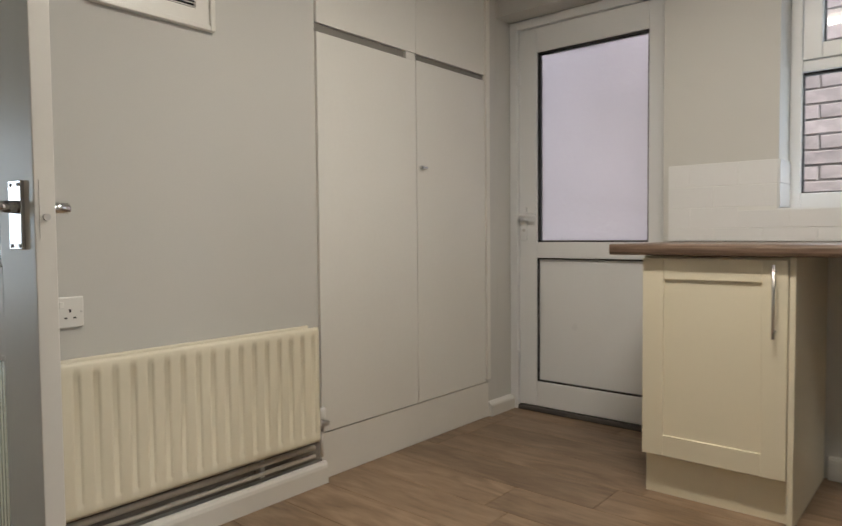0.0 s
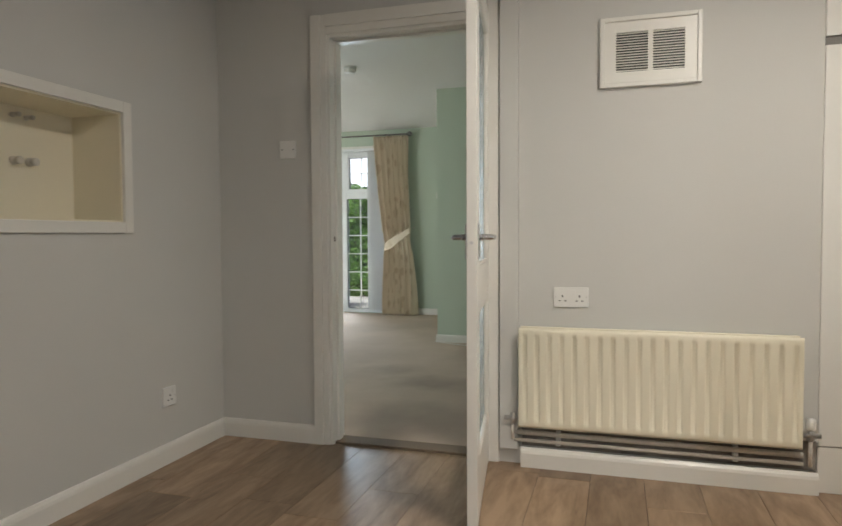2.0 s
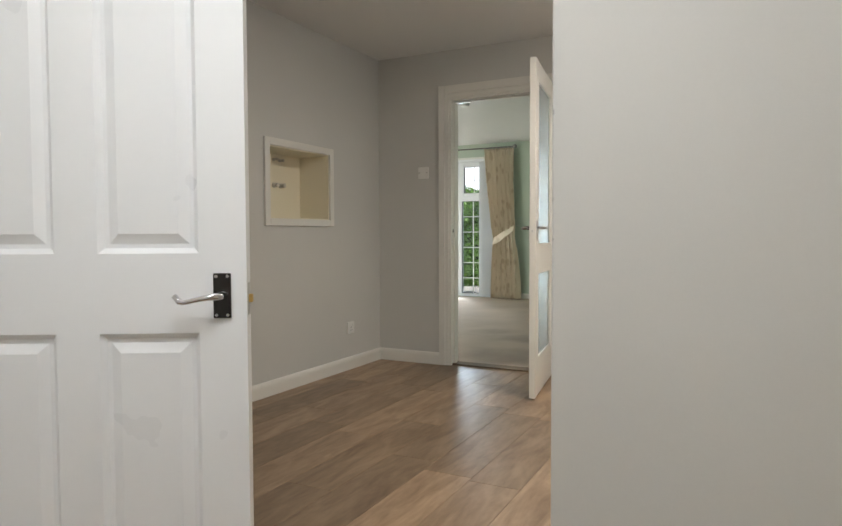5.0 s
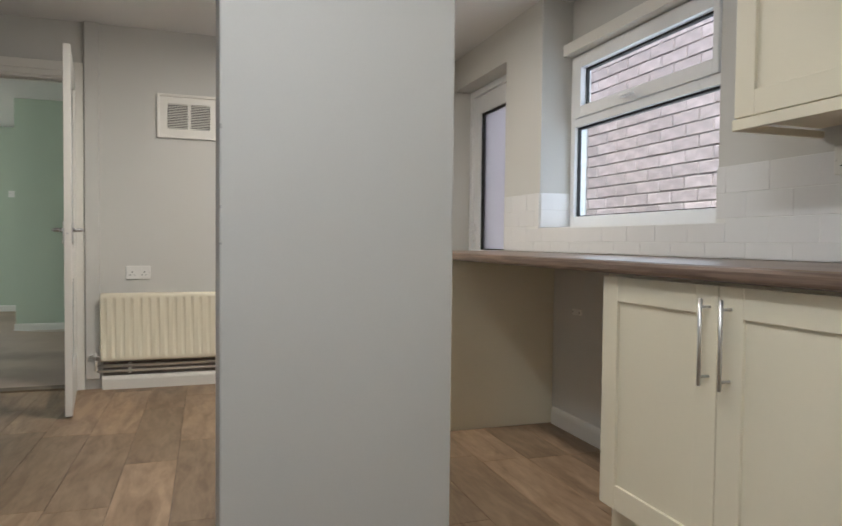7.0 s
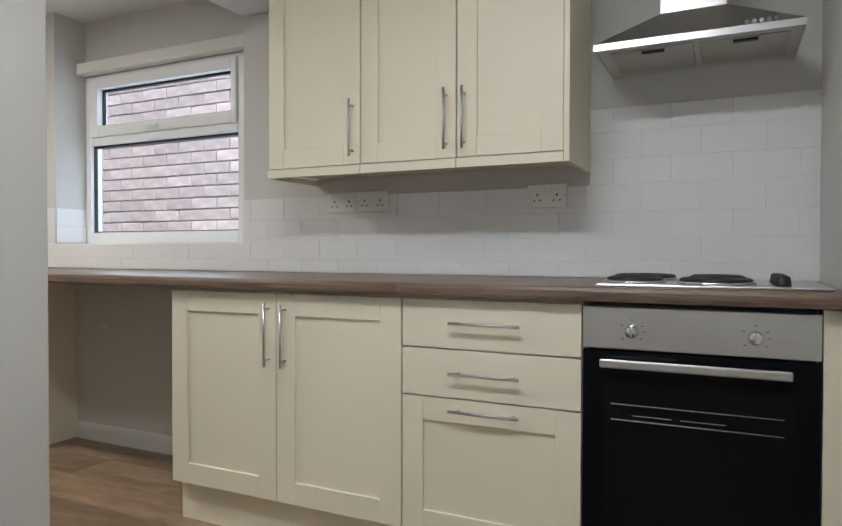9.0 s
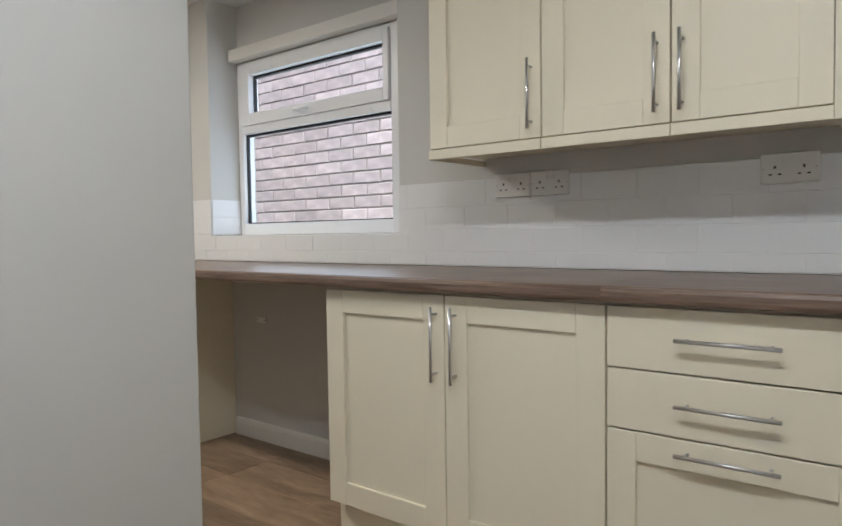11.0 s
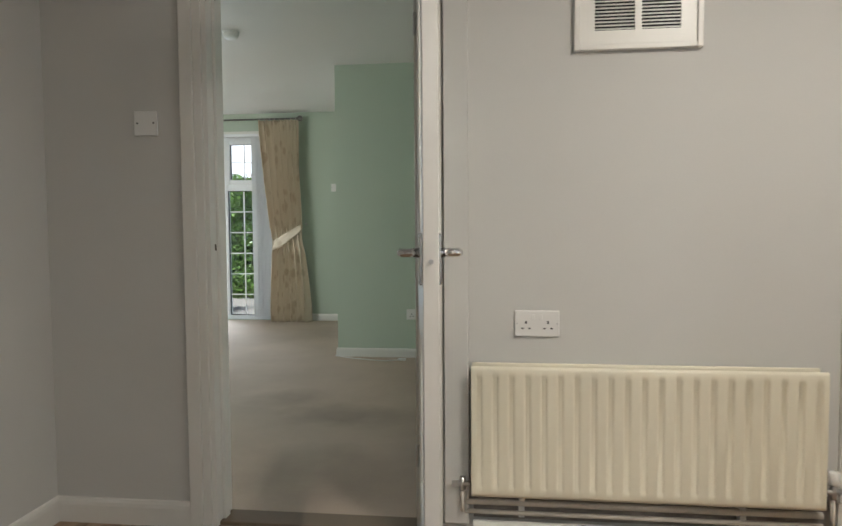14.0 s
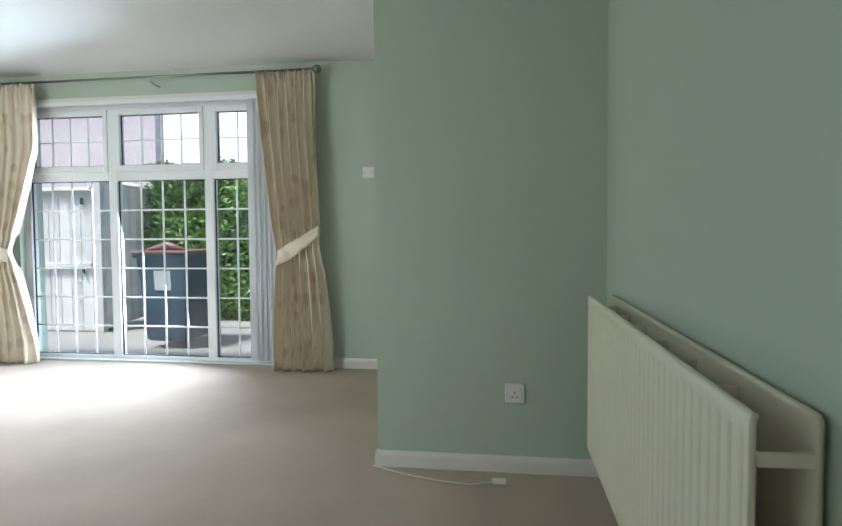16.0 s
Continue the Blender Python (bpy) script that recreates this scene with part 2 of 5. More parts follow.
def carpet_cloth():
    """Beige carpet with two old spills near the doorway, uneven at their edges."""
    m = CARPET0
    n, l = m.node_tree.nodes, m.node_tree.links
    b = n["Principled BSDF"]
    old = b.inputs["Base Color"].links[0].from_socket
    co = n.new("ShaderNodeTexCoord")
    nz = n.new("ShaderNodeTexNoise")
    nz.inputs["Scale"].default_value, nz.inputs["Detail"].default_value = 5, 5
    l.new(co.outputs["Object"], nz.inputs["Vector"])
    last = old
    for cx, cy, sx, sy, k in ((-2.95, 0.62, 0.22, 0.38, 0.74), (-2.1, 0.85, 0.38, 0.55, 0.80), (-3.3, 0.2, 0.2, 0.25, 0.78)):
        mp = n.new("ShaderNodeMapping")
        mp.inputs["Location"].default_value = (-cx / sx, -cy / sy, 0)
        mp.inputs["Scale"].default_value = (1 / sx, 1 / sy, 0)
        l.new(co.outputs["Object"], mp.inputs["Vector"])
        ln = n.new("ShaderNodeVectorMath")
        ln.operation = "LENGTH"
        l.new(mp.outputs[0], ln.inputs[0])
        ad = n.new("ShaderNodeMath")
        ad.operation = "ADD"
        l.new(ln.outputs["Value"], ad.inputs[0])
        l.new(nz.outputs["Fac"], ad.inputs[1])
        mr = n.new("ShaderNodeMapRange")
        mr.inputs["From Min"].default_value, mr.inputs["From Max"].default_value = 0.8, 1.7
        mr.inputs["To Min"].default_value, mr.inputs["To Max"].default_value = k, 1.0
        l.new(ad.outputs[0], mr.inputs["Value"])
        sc = n.new("ShaderNodeVectorMath")
        sc.operation = "SCALE"
        l.new(last, sc.inputs[0])
        l.new(mr.outputs[0], sc.inputs["Scale"])
        last = sc.outputs[0]
    l.new(last, b.inputs["Base Color"])
    return m


CARPET = carpet_cloth()



def lamp_mat():
    m = bpy.data.materials.new("lamp_glow")
    m.use_nodes = True
    b = m.node_tree.nodes["Principled BSDF"]
    b.inputs["Emission Color"].default_value = (*WARM, 1)
    b.inputs["Emission Strength"].default_value = 6.0
    return m


GLOW = lamp_mat()

# ---- building helpers ----
ORIG = {}


def thing(name, at, label, category, rz=0.0, group="", kind="", local=False):
    o = new(name)
    o.empty_display_size = 0.1
    o.matrix_world = pose(*at, 0, 0, rz)
    ORIG[o.name] = Vector((0, 0, 0)) if local else Vector(at)
    return tagged(o, label, category, group, kind)


def part(name, bm, material, parent=None, label="", smooth=False, kind=""):
    me = bpy.data.meshes.new(name)
    if parent is not None:
        bmesh.ops.translate(bm, verts=bm.verts, vec=-ORIG[parent.name])
    bmesh.ops.recalc_face_normals(bm, faces=bm.faces)
    if smooth:
        for f in bm.faces:
            f.smooth = True
    bm.to_mesh(me)
    bm.free()
    me.materials.append(material)
    o = new(name, me)
    if parent is not None:
        o.parent = parent
        ORIG[o.name] = ORIG[parent.name]
    else:
        ORIG[o.name] = Vector((0, 0, 0))
    if label or kind:
        tagged(o, label, "", "", kind)
    return o


def add_box(bm, x0, y0, z0, x1, y1, z1, bev=0.0):
    """A box, with bevelled edges if wanted, into bm."""
    r = bmesh.ops.create_cube(bm, size=1)
    vs = r["verts"]
    for v in vs:
        v.co = Vector((x0 + (v.co.x + 0.5) * (x1 - x0), y0 + (v.co.y + 0.5) * (y1 - y0), z0 + (v.co.z + 0.5) * (z1 - z0)))
    if bev:
        es = list({e for v in vs for e in v.link_edges})
        bmesh.ops.bevel(bm, geom=es, offset=bev, segments=2, affect="EDGES", profile=0.5)
    return bm


def boxes(*bs, bev=0.0):
    bm = bmesh.new()
    for b in bs:
        add_box(bm, *b, bev=bev)
    return bm


def add_cyl(bm, p, q, r, seg=12, r2=None):
    p, q = Vector(p), Vector(q)
    d = q - p
    m = Matrix.Translation((p + q) / 2) @ d.to_track_quat("Z", "Y").to_matrix().to_4x4()
    bmesh.ops.create_cone(bm, cap_ends=True, segments=seg, radius1=r, radius2=r if r2 is None else r2, depth=d.length, matrix=m)
    return bm


def cyl(p, q, r, seg=12, r2=None):
    return add_cyl(bmesh.new(), p, q, r, seg, r2)


def tube(points, r, seg=8, bm=None):
    """A round bar along points."""
    bm = bm or bmesh.new()
    pts = [Vector(p) for p in points]
    rings = []
    for i, p in enumerate(pts):
        d = (pts[min(i + 1, len(pts) - 1)] - pts[max(i - 1, 0)]).normalized()
        q = d.to_track_quat("Z", "Y").to_matrix()
        rr = r[i] if isinstance(r, (list, tuple)) else r
        rings.append([bm.verts.new(p + q @ Vector((math.cos(a) * rr, math.sin(a) * rr, 0))) for a in [2 * math.pi * k / seg for k in range(seg)]])
    for a, b in zip(rings, rings[1:]):
        for k in range(seg):
            bm.faces.new((a[k], a[(k + 1) % seg], b[(k + 1) % seg], b[k]))
    bm.faces.new(rings[0][::-1])
    bm.faces.new(rings[-1])
    return bm


def lathe(profile, at, seg=20, axis="z"):
    """A turned shape from (radius, height) pairs about an axis."""
    bm = bmesh.new()
    rings = []
    for r, h in profile:
        ring = []
        for k in range(seg):
            a = 2 * math.pi * k / seg
            u, v = r * math.cos(a), r * math.sin(a)
            c = {"z": (u, v, h), "x": (h, u, v), "y": (u, h, v)}[axis]
            ring.append(bm.verts.new(Vector(at) + Vector(c)))
        rings.append(ring)
    for a, b in zip(rings, rings[1:]):
        for k in range(seg):
            bm.faces.new((a[k], a[(k + 1) % seg], b[(k + 1) % seg], b[k]))
    bm.faces.new(rings[0])
    bm.faces.new(rings[-1])
    return bm


def wall(name, axis, a0, a1, u0, u1, z0, z1, material, holes=(), label="", parent=None):
    """A wall a0..a1 thick across axis, u0..u1 long, with holes (u0, u1, z0, z1) through it."""
    us = sorted({u0, u1, *[h[0] for h in holes], *[h[1] for h in holes]})
    zs = sorted({z0, z1, *[h[2] for h in holes], *[h[3] for h in holes]})
    solid = {}
    for i in range(len(us) - 1):
        for j in range(len(zs) - 1):
            cu, cz = (us[i] + us[i + 1]) / 2, (zs[j] + zs[j + 1]) / 2
            solid[i, j] = not any(h[0] < cu < h[1] and h[2] < cz < h[3] for h in holes)
    bm = bmesh.new()
    cache = {}

    def vert(a, u, z):
        k = (a, u, z)
        if k not in cache:
            cache[k] = bm.verts.new((a, u, z) if axis == "x" else (u, a, z))
        return cache[k]

    for (i, j), s in solid.items():
        if not s:
            continue
        p, q, r, t = us[i], us[i + 1], zs[j], zs[j + 1]
        for a in (a0, a1):
            bm.faces.new((vert(a, p, r), vert(a, q, r), vert(a, q, t), vert(a, p, t)))
        for (di, dj), e in {(-1, 0): ((p, r), (p, t)), (1, 0): ((q, r), (q, t)), (0, -1): ((p, r), (q, r)), (0, 1): ((p, t), (q, t))}.items():
            if not solid.get((i + di, j + dj), False):
                (ua, za), (ub, zb) = e
                bm.faces.new((vert(a0, ua, za), vert(a0, ub, zb), vert(a1, ub, zb), vert(a1, ua, za)))
    o = part(name, bm, material, parent)
    return tagged(o, label, "wall", kind="structure")


def structure(name, bm, material, label="", category="trim", smooth=False):
    return tagged(part(name, bm, material, smooth=smooth), label, category, kind="structure")


def skirting(name, p, q, n, h=0.09, t=0.016, label="white painted skirting board"):
    """A skirting board from p to q on the floor, n the way it faces, with a rounded top."""
    p, q, n = Vector((*p, 0)), Vector((*q, 0)), Vector((*n, 0))
    bm = bmesh.new()
    prof = [(0, 0), (t, 0), (t, h * 0.72), (t * 0.85, h * 0.86), (t * 0.5, h * 0.97), (0, h)]
    a = [bm.verts.new(p + n * x + Vector((0, 0, z))) for x, z in prof]
    b = [bm.verts.new(q + n * x + Vector((0, 0, z))) for x, z in prof]
    for k in range(len(prof)):
        bm.faces.new((a[k], a[(k + 1) % len(prof)], b[(k + 1) % len(prof)], b[k]))
    bm.faces.new(a)
    bm.faces.new(b)
    return structure(name, bm, GLOSS, label, "skirting board")

# ---- structure ----
WX, SY, NY, EX = -1.565, -0.13, 3.80, 3.385   # inner faces of the kitchen
CZ, LZ = 2.32, 2.39                          # ceilings of kitchen and living room
LX, LN, LS = -6.65, 1.172, -4.3                # living room: window wall, cupboard wall, far side
wall("wall_west", "x", WX - 0.12, WX, SY - 0.35, NY + 0.3, -0.05, 2.45, WALL, [(0.455, 1.235, -0.05, 1.985)], "grey-white painted kitchen wall with the living room doorway")
wall("wall_north", "y", NY, NY + 0.3, WX - 0.12, EX + 0.15, -0.05, 2.45, WALL, [(-1.5645, -0.684, -0.05, 2.09), (-0.228, 1.10, 1.045, 2.45)], "grey-white kitchen wall with back door and window openings")
wall("wall_east", "x", EX, EX + 0.15, 0.6, NY, -0.05, 2.45, WALL, (), "grey-white painted kitchen end wall")
wall("wall_south", "y", SY - 0.35, SY, WX, 0.93, -0.05, 2.45, WALL, [(-0.890, -0.266, 1.073, 1.520)], "grey-white painted wall with a recessed niche")
wall("wall_return", "x", 0.93, 1.05, SY - 0.35, 0.62, -0.05, 2.45, WALL, (), "plain grey-white return wall")
wall("wall_hall", "y", 0.62, 0.74, 0.93, EX, -0.05, 2.45, WALL, [(1.245, 2.06, -0.05, 2.0)], "grey-white wall with the hall doorway")
wall("wall_hall_back", "y", -0.95, -0.85, 1.05, EX + 0.15, -0.05, 2.45, WALL, (), "plain hall wall")
wall("wall_hall_end", "x", EX, EX + 0.15, -0.85, 0.6, -0.05, 2.45, WALL, (), "plain hall end wall")
structure("pillar", boxes((0.675, 2.062, 0, 1.355, 2.672, CZ), bev=0.006), WALL, "square plastered pillar painted grey-white, chipped at its edges", "pillar")
PIL = bpy.data.objects["pillar"]
rc = random.Random(21)
for cz_, ch in ((0.16, 0.007), (0.955, 0.005), (1.045, 0.008), (1.24, 0.012)):
    bmc = bmesh.new()
    prev = None
    for k in range(6):
        w_ = 0.0005 + rc.uniform(0.0015, 0.0045) * math.sin(math.pi * (k + 0.3) / 5.6)
        z_ = cz_ + ch * (k / 5 - 0.5)
        row = [bmc.verts.new(p_) for p_ in ((1.3552, 2.0675 + w_ * 0.4, z_), (1.3536, 2.0634, z_), (1.3495 - w_ * 0.4, 2.0618, z_))]
        if prev:
            for a_ in (0, 1):
                bmc.faces.new((prev[a_], prev[a_ + 1], row[a_ + 1], row[a_]))
        prev = row
    part("paint_chip", bmc, CHIP, PIL)
structure("ceiling_kitchen", boxes((WX - 0.1, -0.95, CZ, EX + 0.1, NY + 0.29, CZ + 0.16)), CEIL, "plain off-white kitchen ceiling", "ceiling")
structure("ceiling_bulkhead", boxes((1.10, 3.38, 2.085, EX, NY, CZ), bev=0.004), WALL, "boxed-in bulkhead under the ceiling", "bulkhead")
structure("floor_base", boxes((WX - 0.12, -0.95, -0.06, EX + 0.1, NY + 0.3, -0.004)), mat("floor_seam", (0.06, 0.04, 0.03), 0.8), "dark base under the floor planks", "floor")
structure("wall_over_window", boxes((-0.228, 3.99, 2.005, 1.10, 4.10, 2.45), (0.968, 3.99, 1.045, 1.10, 4.10, 2.005)), WALL, "grey-white infill wall over the window", "wall")
structure("trim_window", boxes((-0.227, 3.93, 2.008, 1.09, 3.989, 2.07), bev=0.003), GLOSS, "white boxed trim over the window", "trim")

# living room
wall("wall_living_window", "x", LX - 0.28, LX, LS, 0.283, -0.05, 2.5, GREEN, [(-3.40, -0.86, 0.02, 2.16)], "pale green wall with the patio window")
wall("wall_living_recess", "y", 0.163, 0.283, LX, -4.74, -0.05, 2.5, GREEN, (), "pale green return wall")
wall("wall_living_return", "x", -4.74, -4.62, 0.163, LN + 0.12, -0.05, 2.5, GREEN, (), "pale green wall face with a single socket")
wn_ = wall("wall_living_north", "y", 0, 0.12, -0.06, 2.935, -0.05, 2.5, GREEN, (), "pale green wall with radiator and stair cupboard")
SLANT = 2.06
wn_.matrix_world = pose(-4.62, LN, 0, 0, 0, SLANT)
wall("wall_living_south", "y", LS - 0.12, LS, LX - 0.28, WX - 0.12, -0.05, 2.5, GREEN, (), "pale green far wall")
# unseen window frame and the wall openings below, added for the fill light
w3 = thing("added_window", (WX - 0.06, -2.65, 0.95), "added unseen white window frame around the living room fill light", "window", kind="structure")
part("added_window_frame", boxes((WX - 0.09, -3.40, 0.95, WX - 0.03, -3.34, 2.05), (WX - 0.09, -1.96, 0.95, WX - 0.03, -1.90, 2.05), (WX - 0.09, -3.34, 0.95, WX - 0.03, -1.96, 1.01), (WX - 0.09, -3.34, 1.99, WX - 0.03, -1.96, 2.05), bev=0.004), UPVC, w3)
wall("wall_living_east", "x", WX - 0.13, WX - 0.1205, LS, 0.455, -0.05, 2.5, GREEN, [(-3.40, -1.90, 0.95, 2.05)], "pale green wall beside the doorway")
wall("wall_living_east_above", "x", WX - 0.13, WX - 0.1205, 0.455, LN + 0.085, 1.985, 2.5, GREEN, (), "pale green wall over the doorway")
wall("wall_living_east_south", "x", WX - 0.12, WX, LS, SY - 0.35, -0.05, 2.5, GREEN, [(-3.40, -1.90, 0.95, 2.05)], "plain partition wall")
structure("ceiling_living", boxes((LX - 0.1, LS, LZ, WX - 0.12, LN + 0.2, LZ + 0.1)), CEIL, "plain white living room ceiling", "ceiling")

# carpet: one sheet with a soft uneven surface
bm = bmesh.new()
nx, ny = 60, 64
g = [[bm.verts.new((LX + (WX - 0.08 - LX) * i / nx, LS + (LN + 0.1 - LS) * j / ny, 0.006 + 0.002 * noise.noise((i * 0.5, j * 0.5, 0)))) for j in range(ny + 1)] for i in range(nx + 1)]
for i in range(nx):
    for j in range(ny):
        bm.faces.new((g[i][j], g[i + 1][j], g[i + 1][j + 1], g[i][j + 1]))
structure("floor_carpet", bm, CARPET, "worn beige carpet with faint dark stains near the doorway", "carpet", True)
structure("floor_base_living", boxes((LX - 0.28, LS, -0.06, WX - 0.12, LN + 0.1, -0.002)), PAVE, "floor under the carpet", "floor")
structure("threshold", boxes((WX - 0.125, 0.455, -0.004, WX - 0.02, 1.235, 0.012), bev=0.003), mat("threshold_bar", (0.20, 0.155, 0.11), 0.8, spec=0.2), "brown threshold strip in the doorway", "threshold")

# skirtings
skirting("baseboard_south", (0.93, SY), (WX, SY), (0, 1))
skirting("baseboard_west", (WX, SY), (WX, 0.395), (1, 0))
skirting("baseboard_radiator", (WX + 0.03, 1.40), (WX + 0.03, 2.552), (1, 0), 0.085, 0.02)
skirting("baseboard_void", (-0.04, NY), (1.265, NY), (0, -1))
skirting("baseboard_corner", (WX, 3.70), (WX, 3.925), (1, 0), 0.075, 0.03)
skirting("baseboard_living_return", (-4.62, 0.163), (-4.62, LN), (1, 0), 0.078)
skirting("baseboard_living_recess", (LX, 0.163), (-4.62, 0.163), (0, -1), 0.078)
skirting("baseboard_living_window", (LX, -0.86), (LX, 0.163), (1, 0), 0.085)
skirting("baseboard_living_north", (-4.62, LN), (-2.60, LN + 0.0726), (0, -1), 0.078)
# darker mottled strip between skirting and radiator
structure("wall_strip_dark", boxes((WX, 1.40, 0.085, WX + 0.006, 2.552, 0.20)), DARKSTRIP, "darker mottled strip of wall below the radiator", "plaster")

# ---- doorway to the living room: lining and architrave ----
d = thing("door_frame", (WX, 0.845, 0), "white gloss painted door frame with moulded architrave", "door frame", kind="structure")
for n_, y0, y1 in (("jamb", 0.455, 0.485), ("jamb", 1.205, 1.235)):
    part(n_, boxes((WX - 0.13, y0, 0, WX + 0.002, y1, 1.985), bev=0.002), GLOSS, d)
part("head", boxes((WX - 0.13, 0.485, 1.955, WX + 0.002, 1.205, 1.985), bev=0.002), GLOSS, d)
part("stop", boxes((WX - 0.085, 0.485, 0, WX - 0.045, 0.497, 1.955), bev=0.002), GLOSS, d)
part("stop", boxes((WX - 0.085, 0.497, 1.943, WX - 0.045, 1.205, 1.955), bev=0.002), GLOSS, d)


def architrave(bm, axis_z, a0, a1, fixed0, fixed1):
    """Two steps of moulding, upright or level, on the west wall."""
    for w0, w1, t in ((0, 0.62, 0.020), (0.62, 1.0, 0.013)):
        p, q = fixed0 + (fixed1 - fixed0) * w0, fixed0 + (fixed1 - fixed0) * w1
        lo, hi = min(p, q), max(p, q)
        if axis_z:
            add_box(bm, WX, lo, a0, WX + t, hi, a1, 0.003)
        else:
            add_box(bm, WX, a0, lo, WX + t, a1, hi, 0.003)
    return bm


part("architrave", architrave(bmesh.new(), True, 0, 2.062, 0.392, 0.470), GLOSS, d)
part("architrave", architrave(bmesh.new(), True, 0, 2.062, 1.298, 1.220), GLOSS, d)
part("architrave", architrave(bmesh.new(), False, 0.470, 1.220, 2.062, 1.970), GLOSS, d)
part("strike_plate", boxes((WX - 0.042, 0.4845, 0.990, WX - 0.030, 0.4862, 1.013)), mat("dark_metal", (0.12, 0.10, 0.08), 0.4, 0.8), d)
structure("pipe_boxing", boxes((WX, 1.305, 0.07, WX + 0.035, 1.385, CZ), bev=0.003), WALL, "narrow boxed-in pipe casing painted like the wall", "boxing")


def bar_handle(parent, p, q, n, r=0.0048, stand=0.03, inset=0.022):
    """A round bar handle from p to q with two feet; n is the way it stands off."""
    p, q, n = Vector(p), Vector(q), Vector(n).normalized()
    u = (q - p).normalized()
    bm = cyl(p + n * stand, q + n * stand, r, 10)
    for c in (p + u * inset, q - u * inset):
        add_cyl(bm, c, c + n * stand, r * 0.75, 8)
    return part("handle", bm, STEEL, parent, "brushed steel bar handle", True)


def lever(parent, at, n, u, plate_h=0.15, plate_w=0.042, scroll=False, length=0.11, plate_mat=None):
    """Door lever on a back plate. at: spindle; n: out of the door; u: the way the lever points."""
    at, n, u = Vector(at), Vector(n).normalized(), Vector(u).normalized()
    z = Vector((0, 0, 1))
    bm = bmesh.new()
    add_box(bm, -plate_w / 2, 0, -plate_h * (0.5 if scroll else 0.62), plate_w / 2, 0.007, plate_h * (0.5 if scroll else 0.38), 0.002)
    for v in bm.verts:
        v.co = at + u * v.co.x + n * v.co.y + z * v.co.z
    pl = part("plate", bm, plate_mat or CHROME, parent, "polished chrome back plate", False)
    for sx in (-1, 1):
        for sz in (-1, 1):
            c = at + u * sx * plate_w * 0.32 + z * (plate_h * ((0.43 if scroll else 0.32) if sz > 0 else (-0.43 if scroll else -0.56)))
            part("screw", cyl(c + n * 0.007, c + n * 0.0095, 0.0035, 8), STEEL, pl)
    if scroll:
        pts = [at + n * 0.006, at + n * 0.03, at + n * 0.04 + u * 0.012, at + n * 0.042 + u * 0.04 - z * 0.004, at + n * 0.042 + u * 0.075 - z * 0.012, at + n * 0.042 + u * length - z * 0.010, at + n * 0.042 + u * (length + 0.012) + z * 0.004]
        rs = [0.009, 0.009, 0.008, 0.0065, 0.006, 0.0075, 0.006]
    else:
        pts = [at + n * 0.006, at + n * 0.03, at + n * 0.045, at + n * 0.05 + u * 0.01, at + n * 0.05 + u * 0.04, at + n * 0.05 + u * length * 0.85, at + n * 0.05 + u * length]
        rs = [0.012, 0.010, 0.010, 0.009, 0.008, 0.010, 0.010]
    return part("lever", tube(pts, rs, 10), CHROME, parent, "chrome lever handle", True)


# living room door leaf, standing open into the kitchen
leaf = thing("door_living_room", (WX + 0.004, 1.215, 0), "white glazed door with reeded glass, standing wide open", "door", rz=7.9, kind="structure", local=True)
W_, T_ = 0.738, 0.036
for n_, b in (("stile", (0.0, 0, 0.012, 0.085, T_, 1.985)), ("stile", (W_ - 0.115, 0, 0.012, W_, T_, 1.985)), ("top_rail", (0.085, 0.001, 1.885, W_ - 0.115, T_ - 0.001, 1.985)),
              ("lock_rail", (0.085, 0.001, 0.745, W_ - 0.115, T_ - 0.001, 0.905)), ("bottom_rail", (0.085, 0.001, 0.012, W_ - 0.115, T_ - 0.001, 0.225))):
    part(n_, boxes(b, bev=0.002), GLOSS, leaf)
for z0, z1 in ((0.905, 1.885), (0.225, 0.745)):
    p = part("pane", boxes((0.085, 0.0148, z0, W_ - 0.115, 0.0192, z1)), REEDED, leaf, "reeded obscure glass pane")
    p.visible_shadow = False
    for y0, y1 in ((0.003, 0.0145), (0.0195, 0.033)):
        part("bead", boxes((0.085, y0, z0, 0.097, y1, z1), (W_ - 0.127, y0, z0, W_ - 0.115, y1, z1), (0.097, y0, z0, W_ - 0.127, y1, z0 + 0.012), (0.097, y0, z1 - 0.012, W_ - 0.127, y1, z1), bev=0.003), GLOSS, leaf)
for n, y in (((0, -1, 0), 0.0), ((0, 1, 0), T_)):
    lever(leaf, (W_ - 0.050, y, 1.008), n, (-1, 0, 0), 0.118, 0.042, length=0.085)
part("latch", boxes((W_ - 0.001, 0.008, 0.953, W_ + 0.001, 0.028, 1.053)), GLOSS, leaf)
part("latch_bolt", cyl((W_, 0.018, 0.990), (W_ + 0.006, 0.018, 0.990), 0.006, 10), STEEL, leaf)
for z in (0.25, 1.70):
    part("hinge", cyl((0.0, -0.006, z), (0.0, -0.006, z + 0.075), 0.006, 8), STEEL, leaf)

